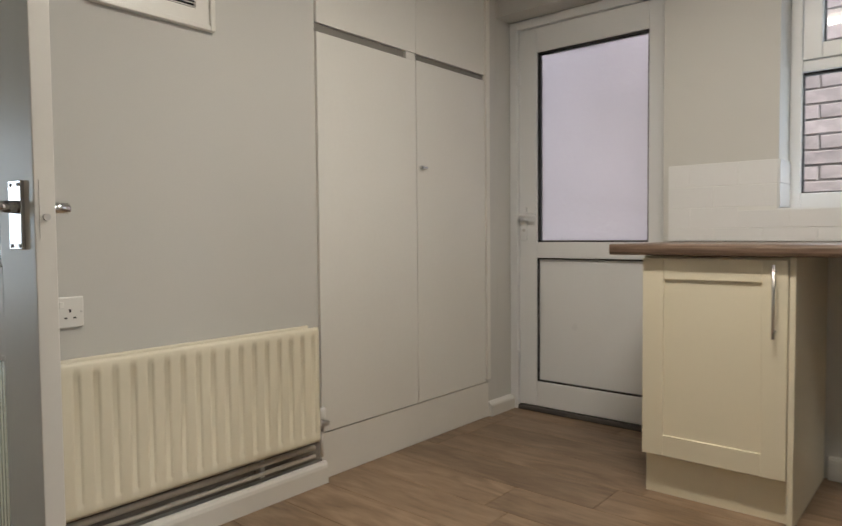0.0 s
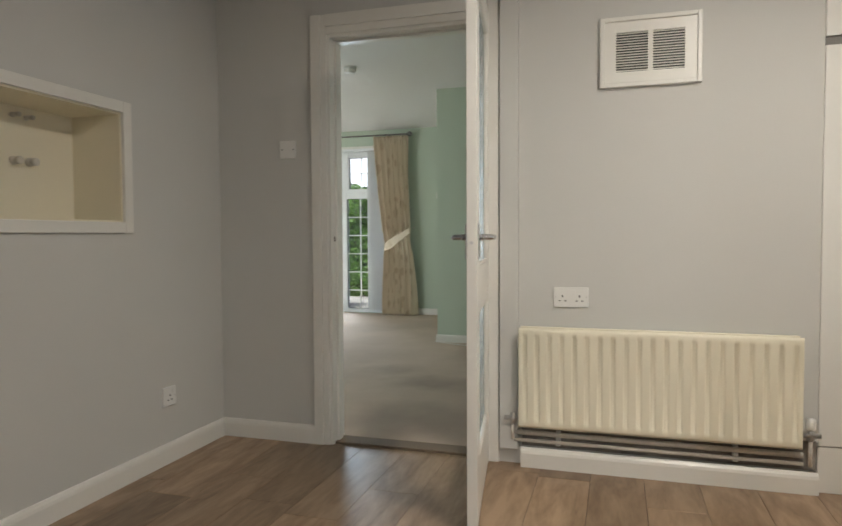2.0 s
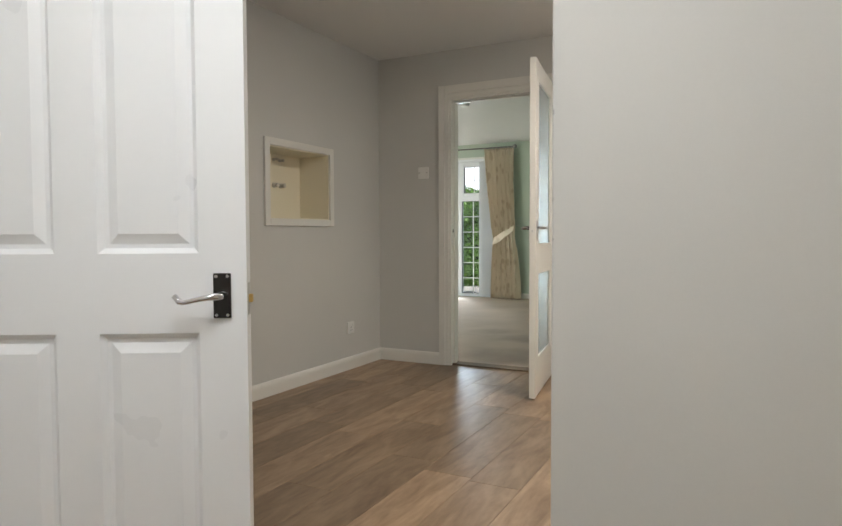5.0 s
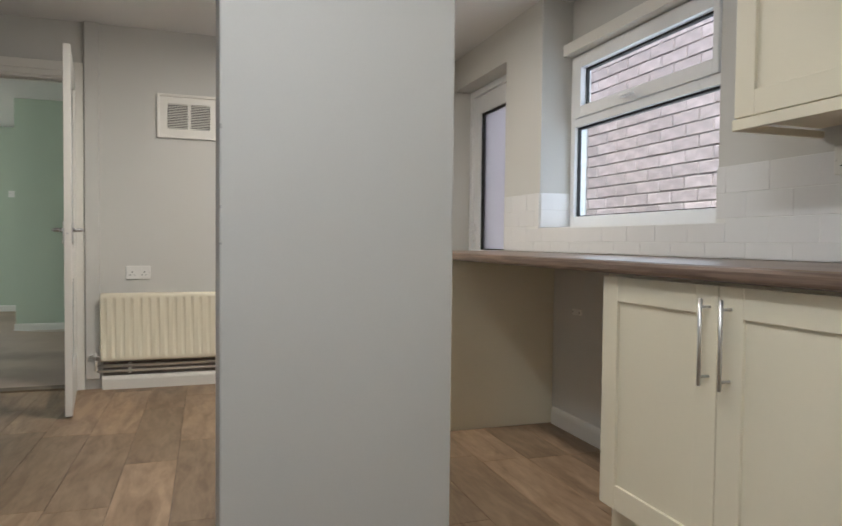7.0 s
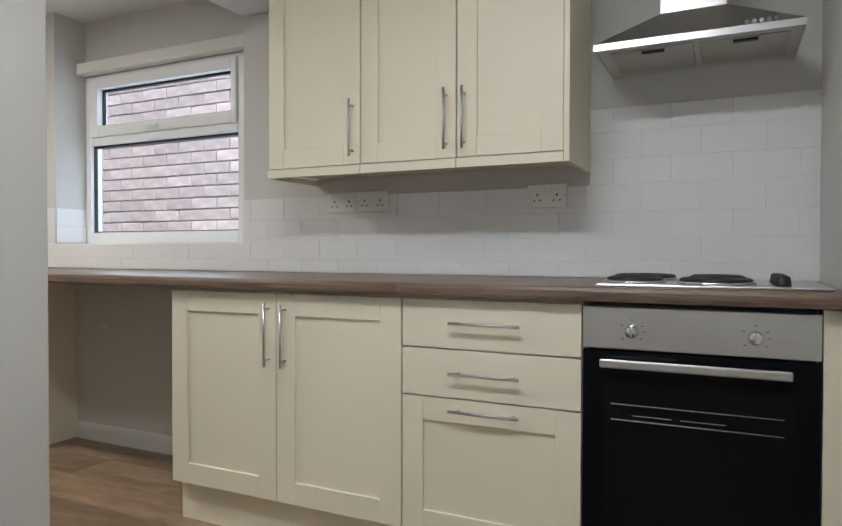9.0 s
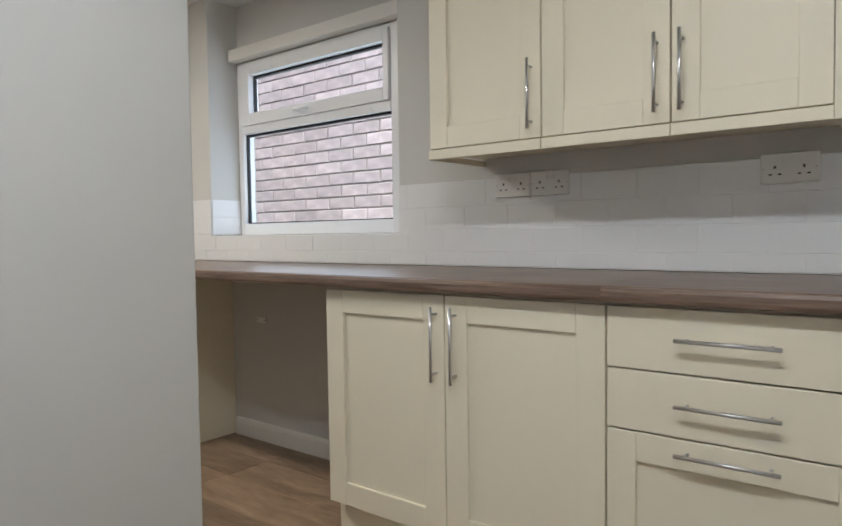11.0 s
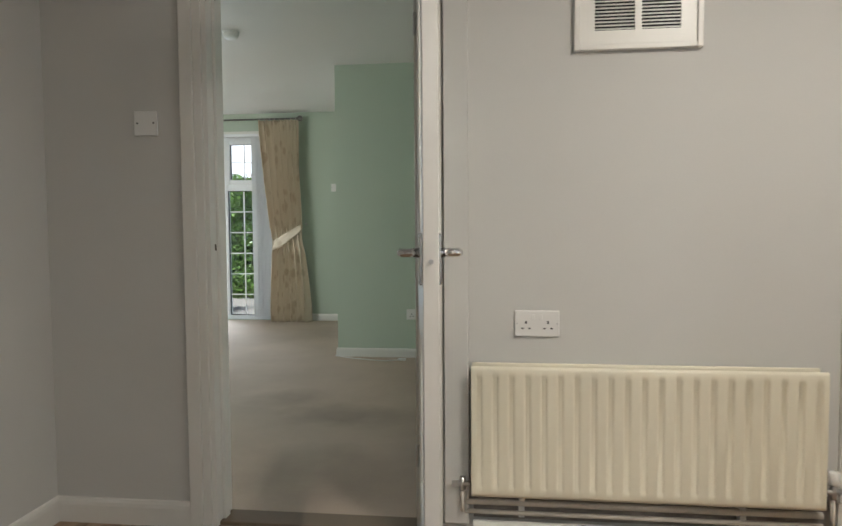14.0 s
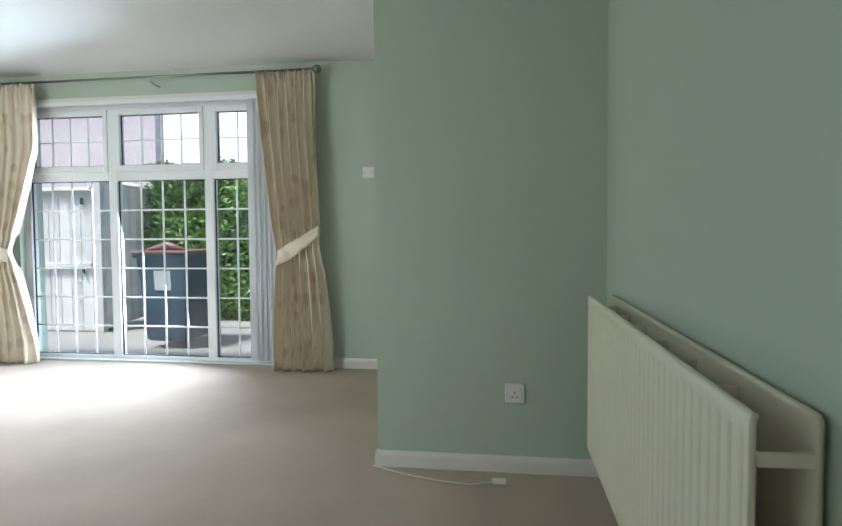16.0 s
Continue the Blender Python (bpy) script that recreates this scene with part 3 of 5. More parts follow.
# six-panel hall door, half open
hd = thing("door_hall", (2.038, 0.776, 0), "white six-panel moulded hall door, standing ajar", "door", rz=120.0, kind="structure", local=True)
HW, HT = 0.762, 0.038
cols = ((0.108, 0.333), (0.429, 0.654))
rows_ = ((0.19, 0.743), (0.926, 1.56), (1.66, 1.88))
bm = bmesh.new()
us = [0, cols[0][0], cols[0][1], cols[1][0], cols[1][1], HW]
zs = [0.01] + [v for r in rows_ for v in r] + [1.99]
for i in range(5):
    for j in range(7):
        if not (i in (1, 3) and j in (1, 3, 5)):
            add_box(bm, us[i], 0, zs[j], us[i + 1], HT, zs[j + 1])
bmesh.ops.remove_doubles(bm, verts=bm.verts, dist=1e-5)
part("frame", bm, UPVC, hd)
for c in cols:
    for r in rows_:
        bm = bmesh.new()
        for side, y_out, y_in in ((0, 0.0, 0.013), (1, HT, HT - 0.013)):
            steps = ((0.0, y_out), (0.012, y_in), (0.022, y_in), (0.045, y_out + (y_in - y_out) * 0.25))
            prev = None
            for ins, y in steps:
                ring = [bm.verts.new((x, y, z)) for x, z in ((c[0] + ins, r[0] + ins), (c[1] - ins, r[0] + ins), (c[1] - ins, r[1] - ins), (c[0] + ins, r[1] - ins))]
                if prev:
                    for k in range(4):
                        bm.faces.new((prev[k], prev[(k + 1) % 4], ring[(k + 1) % 4], ring[k]))
                prev = ring
            bm.faces.new(prev)
        part("panel", bm, UPVC, hd)
lever(hd, (HW - 0.055, 0.0, 0.829), (0, -1, 0), (-1, 0, 0), 0.103, 0.04, True, 0.085, DARKREFL)
lever(hd, (HW - 0.055, HT, 0.829), (0, 1, 0), (-1, 0, 0), 0.103, 0.04, True, 0.085, DARKREFL)
part("latch", boxes((HW - 0.001, 0.008, 0.783, HW + 0.0015, 0.030, 0.858)), STEEL, hd)
part("latch_bolt", boxes((HW, 0.012, 0.811, HW + 0.010, 0.026, 0.831), bev=0.003), BRASS, hd)
hf = thing("door_frame", (1.615, 0.74, 0), "white painted frame of the hall doorway", "door frame", kind="structure")
part("jamb", boxes((1.245, 0.62, 0, 1.265, 0.742, 2.0)), GLOSS, hf)
part("jamb", boxes((2.04, 0.62, 0, 2.06, 0.742, 2.0)), GLOSS, hf)
part("head", boxes((1.265, 0.62, 1.98, 2.04, 0.742, 2.0)), GLOSS, hf)
part("architrave", boxes((2.045, 0.74, 0, 2.095, 0.756, 2.045), bev=0.003), GLOSS, hf)

# ---- back door ----
bd = thing("door_back", (-1.12, 3.95, 0), "white plastic back door with obscured glass above a solid panel", "door", kind="structure")
X0, X1, DY = -1.562, -0.686, 3.945
part("outer_frame", boxes((X0, DY - 0.02, 0, X0 + 0.045, DY + 0.07, 2.088), (X1 - 0.045, DY - 0.02, 0, X1, DY + 0.07, 2.088), (X0 + 0.045, DY - 0.02, 2.043, X1 - 0.045, DY + 0.07, 2.088), bev=0.003), UPVC, bd)
A, B = X0 + 0.048, X1 - 0.048
part("leaf_frame", boxes((A, DY, 0.028, -1.408, DY + 0.06, 2.040), (-0.808, DY, 0.028, B, DY + 0.06, 2.040), (-1.408, DY, 1.912, -0.808, DY + 0.06, 2.040), (-1.408, DY, 0.827, -0.808, DY + 0.06, 0.912), (-1.408, DY, 0.028, -0.808, DY + 0.06, 0.162), bev=0.004), UPVC, bd)
part("gasket", boxes((-1.408, DY + 0.012, 0.912, -1.400, DY + 0.05, 1.912), (-0.816, DY + 0.012, 0.912, -0.808, DY + 0.05, 1.912), (-1.400, DY + 0.012, 1.900, -0.816, DY + 0.05, 1.912), (-1.400, DY + 0.012, 0.912, -0.816, DY + 0.05, 0.92)), RUBBER, bd)
part("gasket", boxes((-1.408, DY + 0.006, 0.162, -1.401, DY + 0.05, 0.827), (-1.401, DY + 0.006, 0.82, -0.808, DY + 0.05, 0.827), (-1.401, DY + 0.006, 0.162, -0.808, DY + 0.05, 0.170)), RUBBER, bd)
p = part("pane", boxes((-1.400, DY + 0.028, 0.92, -0.816, DY + 0.036, 1.900)), FROST, bd, "obscured patterned glass")
p.visible_shadow = False
part("lower_panel", boxes((-1.401, DY + 0.02, 0.170, -0.808, DY + 0.04, 0.82)), UPVC, bd)
part("threshold", boxes((X0 + 0.045, DY - 0.015, 0.0, X1 - 0.045, DY + 0.08, 0.024), bev=0.004), mat("dark_threshold", (0.10, 0.09, 0.085), 0.5), bd)
pl = part("handle_plate", boxes((-1.495, DY - 0.012, 0.92, -1.465, DY + 0.001, 1.10), bev=0.004), UPVC, bd)
part("lever", tube([(-1.48, DY - 0.01, 1.055), (-1.48, DY - 0.05, 1.055), (-1.463, DY - 0.055, 1.056), (-1.383, DY - 0.055, 1.056)], 0.009, 10), UPVC, bd, "", True)
part("keyhole", cyl((-1.48, DY - 0.0135, 0.975), (-1.48, DY - 0.010, 0.975), 0.009, 12), STEEL, bd)
for z in (0.83, 0.25, 1.75):
    part("hinge", boxes((X0 + 0.036, DY - 0.032, z, X0 + 0.056, DY - 0.002, z + 0.07), bev=0.003), UPVC, bd)

# ---- kitchen window ----
w = thing("window_1", (0.33, 4.0, 1.05), "white plastic window with a top-hung opener, brick wall behind", "window", kind="structure")
GY = 4.028
F0, F1 = 3.988, 4.06
part("outer_frame", boxes((-0.228, F0, 1.05, -0.185, F1, 2.004), (0.90, F0, 1.05, 0.967, F1, 2.004), (-0.185, F0, 1.05, 0.90, F1, 1.114), (-0.185, F0, 1.61, 0.90, F1, 1.668), (-0.185, F0, 1.965, 0.90, F1, 2.004), bev=0.004), UPVC, w)
part("sash", boxes((-0.180, F0 - 0.015, 1.655, -0.112, F1 - 0.02, 1.985), (0.864, F0 - 0.015, 1.655, 0.898, F1 - 0.02, 1.985), (-0.112, F0 - 0.015, 1.655, 0.864, F1 - 0.02, 1.718), (-0.112, F0 - 0.015, 1.925, 0.864, F1 - 0.02, 1.985), bev=0.004), UPVC, w)
for x0, x1, z0, z1 in ((-0.185, 0.90, 1.114, 1.61), (-0.112, 0.864, 1.718, 1.925)):
    part("gasket", boxes((x0, GY - 0.02, z0, x0 + 0.006, GY, z1), (x1 - 0.006, GY - 0.02, z0, x1, GY, z1), (x0 + 0.006, GY - 0.02, z1 - 0.012, x1 - 0.006, GY, z1), (x0 + 0.006, GY - 0.02, z0, x1 - 0.006, GY, z0 + 0.006)), RUBBER, w)
    p = part("pane", boxes((x0, GY, z0, x1, GY + 0.004, z1)), CLEAR, w)
    p.visible_shadow = False
part("handle", tube([(0.29, F0 - 0.014, 1.686), (0.29, F0 - 0.045, 1.686), (0.31, F0 - 0.05, 1.682), (0.39, F0 - 0.045, 1.678)], 0.009, 8), UPVC, w, "white window handle", True)
part("sill", boxes((-0.227, NY - 0.004, 1.040, 1.098, F0, 1.049)), UPVC, w)

# ---- kitchen units ----
FY = 3.21      # face of the doors


def shaker(parent, name, x0, x1, z0, z1, y=FY, stile=0.075, handle=None, panel=True, t=0.02):
    """A framed door or drawer front: frame, recessed panel and handle."""
    if not panel:
        dr = part(name, boxes((x0, y, z0, x1, y + t, z1), bev=0.0025), CREAM, parent)
    else:
        dr = part(name, boxes((x0 + stile - 0.002, y + 0.009, z0 + stile - 0.002, x1 - stile + 0.002, y + 0.016, z1 - stile + 0.002)), CREAM, parent)
        for b in ((x0, y, z0, x0 + stile, y + t, z1), (x1 - stile, y, z0, x1, y + t, z1)):
            part("stile", boxes(b, bev=0.002), CREAM, dr)
        for b in ((x0 + stile, y + 0.0004, z0, x1 - stile, y + t, z0 + stile), (x0 + stile, y + 0.0004, z1 - stile, x1 - stile, y + t, z1)):
            part("rail", boxes(b, bev=0.002), CREAM, dr)
    if handle:
        bar_handle(dr, *handle, (0, -1, 0))
    return dr


def base_carcass(parent, x0, x1, left_down=False, right_down=False):
    part("body", boxes((x0, FY + 0.021, 0.15, x0 + 0.018, NY - 0.002, 0.872), (x1 - 0.018, FY + 0.021, 0.15, x1, NY - 0.002, 0.872), (x0 + 0.018, FY + 0.021, 0.15, x1 - 0.018, NY - 0.03, 0.168), (x0 + 0.018, NY - 0.03, 0.15, x1 - 0.018, NY - 0.022, 0.872), (x0 + 0.018, FY + 0.021, 0.852, x1 - 0.018, FY + 0.12, 0.872)), CREAM, parent)
    part("plinth", boxes((x0, FY + 0.05, 0, x1, FY + 0.066, 0.148)), CREAM, parent)


G = "fitted kitchen units"
u = thing("base_cabinet", (-0.29, 3.5, 0), "narrow cream shaker base cabinet with a steel bar handle", "cabinet", group=G)
base_carcass(u, -0.545, -0.074)
shaker(u, "door", -0.543, -0.076, 0.155, 0.866, handle=((-0.112, FY, 0.85), (-0.112, FY, 0.615)))
part("end_panel", boxes((-0.073, FY + 0.004, 0.0, -0.055, NY - 0.002, 0.872), bev=0.001), CREAM, u)
u = thing("base_cabinet", (1.76, 3.5, 0), "cream double-door shaker base cabinet with two steel bar handles", "cabinet", group=G)
base_carcass(u, 1.265, 2.226)
shaker(u, "door", 1.267, 1.746, 0.155, 0.866, handle=((1.720, FY, 0.834), (1.720, FY, 0.618)))
shaker(u, "door", 1.750, 2.225, 0.155, 0.866, handle=((1.788, FY, 0.834), (1.788, FY, 0.618)))
u = thing("drawer_cabinet", (2.51, 3.5, 0), "cream three-drawer base cabinet with horizontal steel handles", "cabinet", group=G)
base_carcass(u, 2.228, 2.776)
shaker(u, "drawer", 2.230, 2.774, 0.720, 0.866, panel=False, handle=((2.395, FY, 0.798), (2.607, FY, 0.798)))
shaker(u, "drawer", 2.230, 2.774, 0.574, 0.716, panel=False, handle=((2.395, FY, 0.650), (2.607, FY, 0.650)))
shaker(u, "drawer", 2.230, 2.774, 0.155, 0.570, stile=0.07, handle=((2.395, FY, 0.540), (2.607, FY, 0.540)))
tagged(thing("filler_panel", (3.33, 3.22, 0), "cream end filler panel beside the oven", "cabinet panel", group=G))
part("panel", boxes((3.333, FY + 0.004, 0, EX - 0.002, FY + 0.022, 0.872), bev=0.001), CREAM, bpy.data.objects["filler_panel"])

# oven
ov = thing("oven", (3.035, 3.4, 0.0), "built-under electric oven, steel control panel and black glass door", "oven")
O0, O1 = 2.779, 3.330
part("body", boxes((O0 + 0.01, FY + 0.022, 0.15, O1 - 0.01, NY - 0.05, 0.868)), DARKP, ov)
part("plinth", boxes((O0, FY + 0.05, 0, O1, FY + 0.066, 0.148)), CREAM, ov)
part("control_panel", boxes((O0, FY - 0.004, 0.752, O1, FY + 0.022, 0.862), bev=0.002), STEEL, ov, "brushed steel control panel")
dr = part("door", boxes((O0, FY - 0.004, 0.16, O1, FY + 0.02, 0.747), bev=0.003), BLACK, ov, "glossy black glass oven door")
part("window", boxes((O0 + 0.055, FY - 0.0055, 0.24, O1 - 0.055, FY - 0.0042, 0.675)), mat("oven_window", (0.006, 0.0065, 0.0065), 0.05, bump=0, spec=0.12), dr)
RACK = mat("dim_rack_metal", (0.16, 0.16, 0.155), 0.4, 0.9, bump=0)
part("rack", tube([(O0 + 0.075, FY - 0.0062, 0.607), (O1 - 0.075, FY - 0.0062, 0.607)], 0.0011, 6), RACK, dr)
part("rack", tube([(O0 + 0.075, FY - 0.0062, 0.566), (O1 - 0.075, FY - 0.0062, 0.566)], 0.0014, 6), RACK, dr)
bm = tube([(O0 + 0.13, FY - 0.0062, 0.58), (O0 + 0.225, FY - 0.0062, 0.58)], 0.001, 6)
tube([(O0 + 0.245, FY - 0.0062, 0.58), (O0 + 0.35, FY - 0.0062, 0.58)], 0.001, 6, bm)
part("rack", bm, RACK, dr)
bm = boxes((O0 + 0.05, FY - 0.042, 0.706, O1 - 0.06, FY - 0.03, 0.728), bev=0.004)
add_box(bm, O0 + 0.07, FY - 0.031, 0.710, O0 + 0.085, FY - 0.003, 0.724)
add_box(bm, O1 - 0.095, FY - 0.031, 0.710, O1 - 0.08, FY - 0.003, 0.724)
part("handle", bm, STEEL, dr, "flat steel oven handle")
for kx in (O0 + 0.126, O1 - 0.138):
    k = part("knob", lathe([(0.0175, 0), (0.0175, -0.006), (0.0155, -0.02), (0.013, -0.022)], (kx, FY - 0.004, 0.80), 20, "y"), CHROME, ov, "round chrome control knob", True)
    part("grip", boxes((kx - 0.002, FY - 0.031, 0.789, kx + 0.002, FY - 0.025, 0.811)), STEEL, k)
    for a in (0, 60, 130, 230, 300, 90):
        cx, cz = kx + 0.03 * math.sin(radians(a)), 0.80 + 0.03 * math.cos(radians(a))
        part("mark", boxes((cx - 0.003, FY - 0.0046, cz - 0.001, cx + 0.003, FY - 0.0042, cz + 0.001)), DARKP, ov)

# worktop
wt = thing("worktop", (1.35, 3.5, 0.875), "dark wood-effect laminate worktop along the whole run", "worktop")


def worktop_piece(x0, x1):
    bm = bmesh.new()
    y0, y1, z0, z1 = 3.172, NY - 0.002, 0.876, 0.915
    prof = [(y1, z0), (y0 + 0.012, z0), (y0 + 0.003, z0 + 0.004), (y0, z0 + 0.012), (y0, z1 - 0.012), (y0 + 0.003, z1 - 0.004), (y0 + 0.012, z1), (y1, z1)]
    a = [bm.verts.new((x0, y, z)) for y, z in prof]
    b = [bm.verts.new((x1, y, z)) for y, z in prof]
    for k in range(len(prof)):
        bm.faces.new((a[k], a[(k + 1) % len(prof)], b[(k + 1) % len(prof)], b[k]))
    bm.faces.new(a)
    bm.faces.new(b)
    return bm


part("slab", worktop_piece(-0.655, 2.228), WORKTOP, wt)
part("slab", worktop_piece(2.2288, EX - 0.003), WORKTOP, wt)

# hob
hb = thing("hob", (3.03, 3.5, 0.915), "stainless steel hob with four black solid hotplates", "hob")
part("tray", boxes((2.805, 3.235, 0.9155, 3.360, 3.70, 0.922), bev=0.003), STEEL, hb)
for hx, hy, r in ((2.895, 3.34, 0.075), (2.895, 3.57, 0.09), (3.10, 3.34, 0.09), (3.10, 3.57, 0.075)):
    pl = part("hotplate", lathe([(r, 0), (r, 0.014), (r - 0.01, 0.018), (r - 0.012, 0.016), (0.022, 0.016), (0.02, 0.013)], (hx, hy, 0.922), 32), IRON, hb, "black cast iron hotplate", True)
    part("rim", lathe([(r + 0.007, 0), (r + 0.007, 0.006), (r + 0.001, 0.010), (r + 0.001, 0)], (hx, hy, 0.922), 32), CHROME, pl, "bright steel rim", True)
for i in range(4):
    part("knob", lathe([(0.019, 0), (0.019, 0.008), (0.016, 0.024), (0.010, 0.026)], (3.255, 3.31 + i * 0.075, 0.922), 16), DARKP, hb, "black hob control knob", True)

# wall cabinets, each with its own door
WYF = 3.47
for i, (x0, x1, hx) in enumerate(((1.509, 1.923, 1.893), (1.925, 2.298, 2.264), (2.300, 2.662, 2.329))):
    u = thing("wall_cabinet", ((x0 + x1) / 2, 3.66, 1.30), "cream shaker wall cabinet with a steel bar handle", "cabinet", group=G)
    part("body", boxes((x0, WYF + 0.021, 1.32, x1, NY - 0.002, 2.06)), CREAM, u)
    shaker(u, "door", x0 + 0.0015, x1 - 0.0015, 1.326, 2.06, WYF, 0.07, ((hx, WYF, 1.352), (hx, WYF, 1.558)))
    part("light_rail", boxes((x0 - (0.002 if i == 0 else 0), WYF - 0.004, 1.290, x1, WYF + 0.016, 1.322), bev=0.002), CREAM, u)
    if i == 2:
        part("end_panel", boxes((x1 + 0.0005, WYF - 0.002, 1.290, x1 + 0.018, NY - 0.002, 2.065), bev=0.001), CREAM, u)
    if i == 0:
        part("light_rail_side", boxes((x0, WYF + 0.016, 1.290, x0 + 0.016, NY - 0.002, 1.31), bev=0.001), CREAM, u)

# extractor hood
hd_ = thing("extractor_hood", (3.0, 3.63, 1.6), "stainless steel chimney extractor hood over the hob", "extractor hood")
HX0, HX1, HY0, HZ = 2.756, 3.312, 3.45, 1.613
part("lip", boxes((HX0, HY0, HZ, HX1, HY0 + 0.004, HZ + 0.02), (HX0, HY0 + 0.004, HZ, HX0 + 0.004, NY - 0.002, HZ + 0.02), (HX1 - 0.004, HY0 + 0.004, HZ, HX1, NY - 0.002, HZ + 0.02), (HX0 + 0.004, NY - 0.006, HZ, HX1 - 0.004, NY - 0.002, HZ + 0.02)), STEEL, hd_)
bm = bmesh.new()
lo = [bm.verts.new(c) for c in ((HX0, HY0, HZ + 0.02), (HX1, HY0, HZ + 0.02), (HX1, NY - 0.002, HZ + 0.02), (HX0, NY - 0.002, HZ + 0.02))]
hi = [bm.verts.new(c) for c in ((2.93, 3.61, HZ + 0.14), (3.12, 3.61, HZ + 0.14), (3.12, NY - 0.002, HZ + 0.14), (2.93, NY - 0.002, HZ + 0.14))]
for k in range(4):
    bm.faces.new((lo[k], lo[(k + 1) % 4], hi[(k + 1) % 4], hi[k]))
bm.faces.new(hi)
part("canopy", bm, STEEL, hd_)
part("chimney", boxes((2.93, 3.61, HZ + 0.139, 3.12, NY - 0.002, 2.083), bev=0.002), STEEL, hd_)
part("underside", boxes((HX0 + 0.004, HY0 + 0.004, HZ + 0.004, HX1 - 0.004, NY - 0.006, HZ + 0.008)), STEEL, hd_)
for fx in (HX0 + 0.04, HX0 + 0.29):
    f = part("filter", boxes((fx, HY0 + 0.05, HZ + 0.001, fx + 0.235, NY - 0.06, HZ + 0.004), bev=0.001), mat("filter_mesh", (0.55, 0.53, 0.48), 0.45, 0.9, fine=400, bump=0.8, bscale=600), hd_, "fine metal mesh grease filter")
    part("latch", boxes((fx + 0.09, HY0 + 0.06, HZ - 0.004, fx + 0.155, HY0 + 0.08, HZ + 0.001), bev=0.001), DARKP, f)
for i in range(5):
    part("button", cyl((3.17 + i * 0.018, HY0 - 0.005, HZ + 0.026), (3.17 + i * 0.018, HY0, HZ + 0.026), 0.006, 12), CHROME, hd_)


def socket(at, n, u, gangs=2, label="white plastic double power socket", switched=True):
    """A British socket plate, out of the wall along n, its width along u."""
    at, n, u = Vector(at), Vector(n), Vector(u)
    z = Vector((0, 0, 1))
    wd = 0.146 if gangs == 2 else 0.086

    def put(bm):
        for v in bm.verts:
            v.co = at + u * v.co.x + n * v.co.y + z * v.co.z
        return bm

    s = thing("wall_socket", at, label, "socket")
    part("plate", put(boxes((-wd / 2, 0, -0.043, wd / 2, 0.010, 0.043), bev=0.003)), PLASTIC, s)
    for g_ in range(gangs):
        c = (-0.036, 0.036)[g_] if gangs == 2 else 0.0
        for dx, dz, w2, h2 in ((0, 0.004, 0.0028, 0.0045), (-0.0115, -0.016, 0.004, 0.0022), (0.0115, -0.016, 0.004, 0.0022)):
            part("pin_hole", put(boxes((c + dx - w2, 0.0098, dz - h2, c + dx + w2, 0.0106, dz + h2))), DARKP, s)
        if switched:
            sx = (c * 0.36 if gangs == 2 else 0.02)
            part("rocker", put(boxes((sx - 0.006, 0.0099, 0.012, sx + 0.006, 0.0135, 0.030), bev=0.001)), PLASTIC, s)
        part("screw", put(cyl((c * 1.82 if gangs == 2 else 0.033, 0.0095, 0.0), (c * 1.82 if gangs == 2 else 0.033, 0.0108, 0.0), 0.003, 8)), STEEL, s)
    return s


def blank_plate(name, at, n, u, label, cat, w=0.086, h=0.086, rocker=False):
    at, n, u = Vector(at), Vector(n), Vector(u)
    z = Vector((0, 0, 1))

    def put(bm):
        for v in bm.verts:
            v.co = at + u * v.co.x + n * v.co.y + z * v.co.z
        return bm

    s = thing(name, at, label, cat)
    part("plate", put(boxes((-w / 2, 0, -h / 2, w / 2, 0.009, h / 2), bev=0.003)), PLASTIC, s)
    for sx in (-1, 1):
        part("screw", put(cyl((sx * 0.03, 0.0088, 0), (sx * 0.03, 0.0102, 0), 0.0032, 8)), DARKP, s)
    if rocker:
        part("rocker", put(boxes((-0.006, 0.0089, -0.012, 0.006, 0.013, 0.012), bev=0.001)), PLASTIC, s)
    return s


socket((WX, 1.610, 0.747), (1, 0, 0), (0, 1, 0), label="white double socket on the wall above the radiator")
socket((1.645, NY - 0.008, 1.215), (0, -1, 0), (1, 0, 0), label="white double socket on the tiles under the cabinets")
socket((1.793, NY - 0.008, 1.215), (0, -1, 0), (1, 0, 0), label="white double socket on the tiles under the cabinets")
socket((2.528, NY - 0.008, 1.212), (0, -1, 0), (1, 0, 0), label="white double socket on the tiles beside the hob")
socket((-1.14, SY, 0.30), (0, 1, 0), (-1, 0, 0), 1, "white single socket low on the plain wall")
socket((-4.62, 0.783, 0.36), (1, 0, 0), (0, 1, 0), 1, "white single socket on the green wall")
blank_plate("light_switch", (WX, 0.260, 1.437), (1, 0, 0), (0, 1, 0), "white plastic light switch plate beside the door frame", "light switch")
blank_plate("light_switch", (LX, -0.363, 1.53), (1, 0, 0), (0, 1, 0), "white light switch on the green window wall", "light switch", rocker=True)
blank_plate("outlet_plate", (0.18, NY, 0.62), (0, -1, 0), (1, 0, 0), "white outlet plate in the appliance space", "socket", 0.08, 0.03)

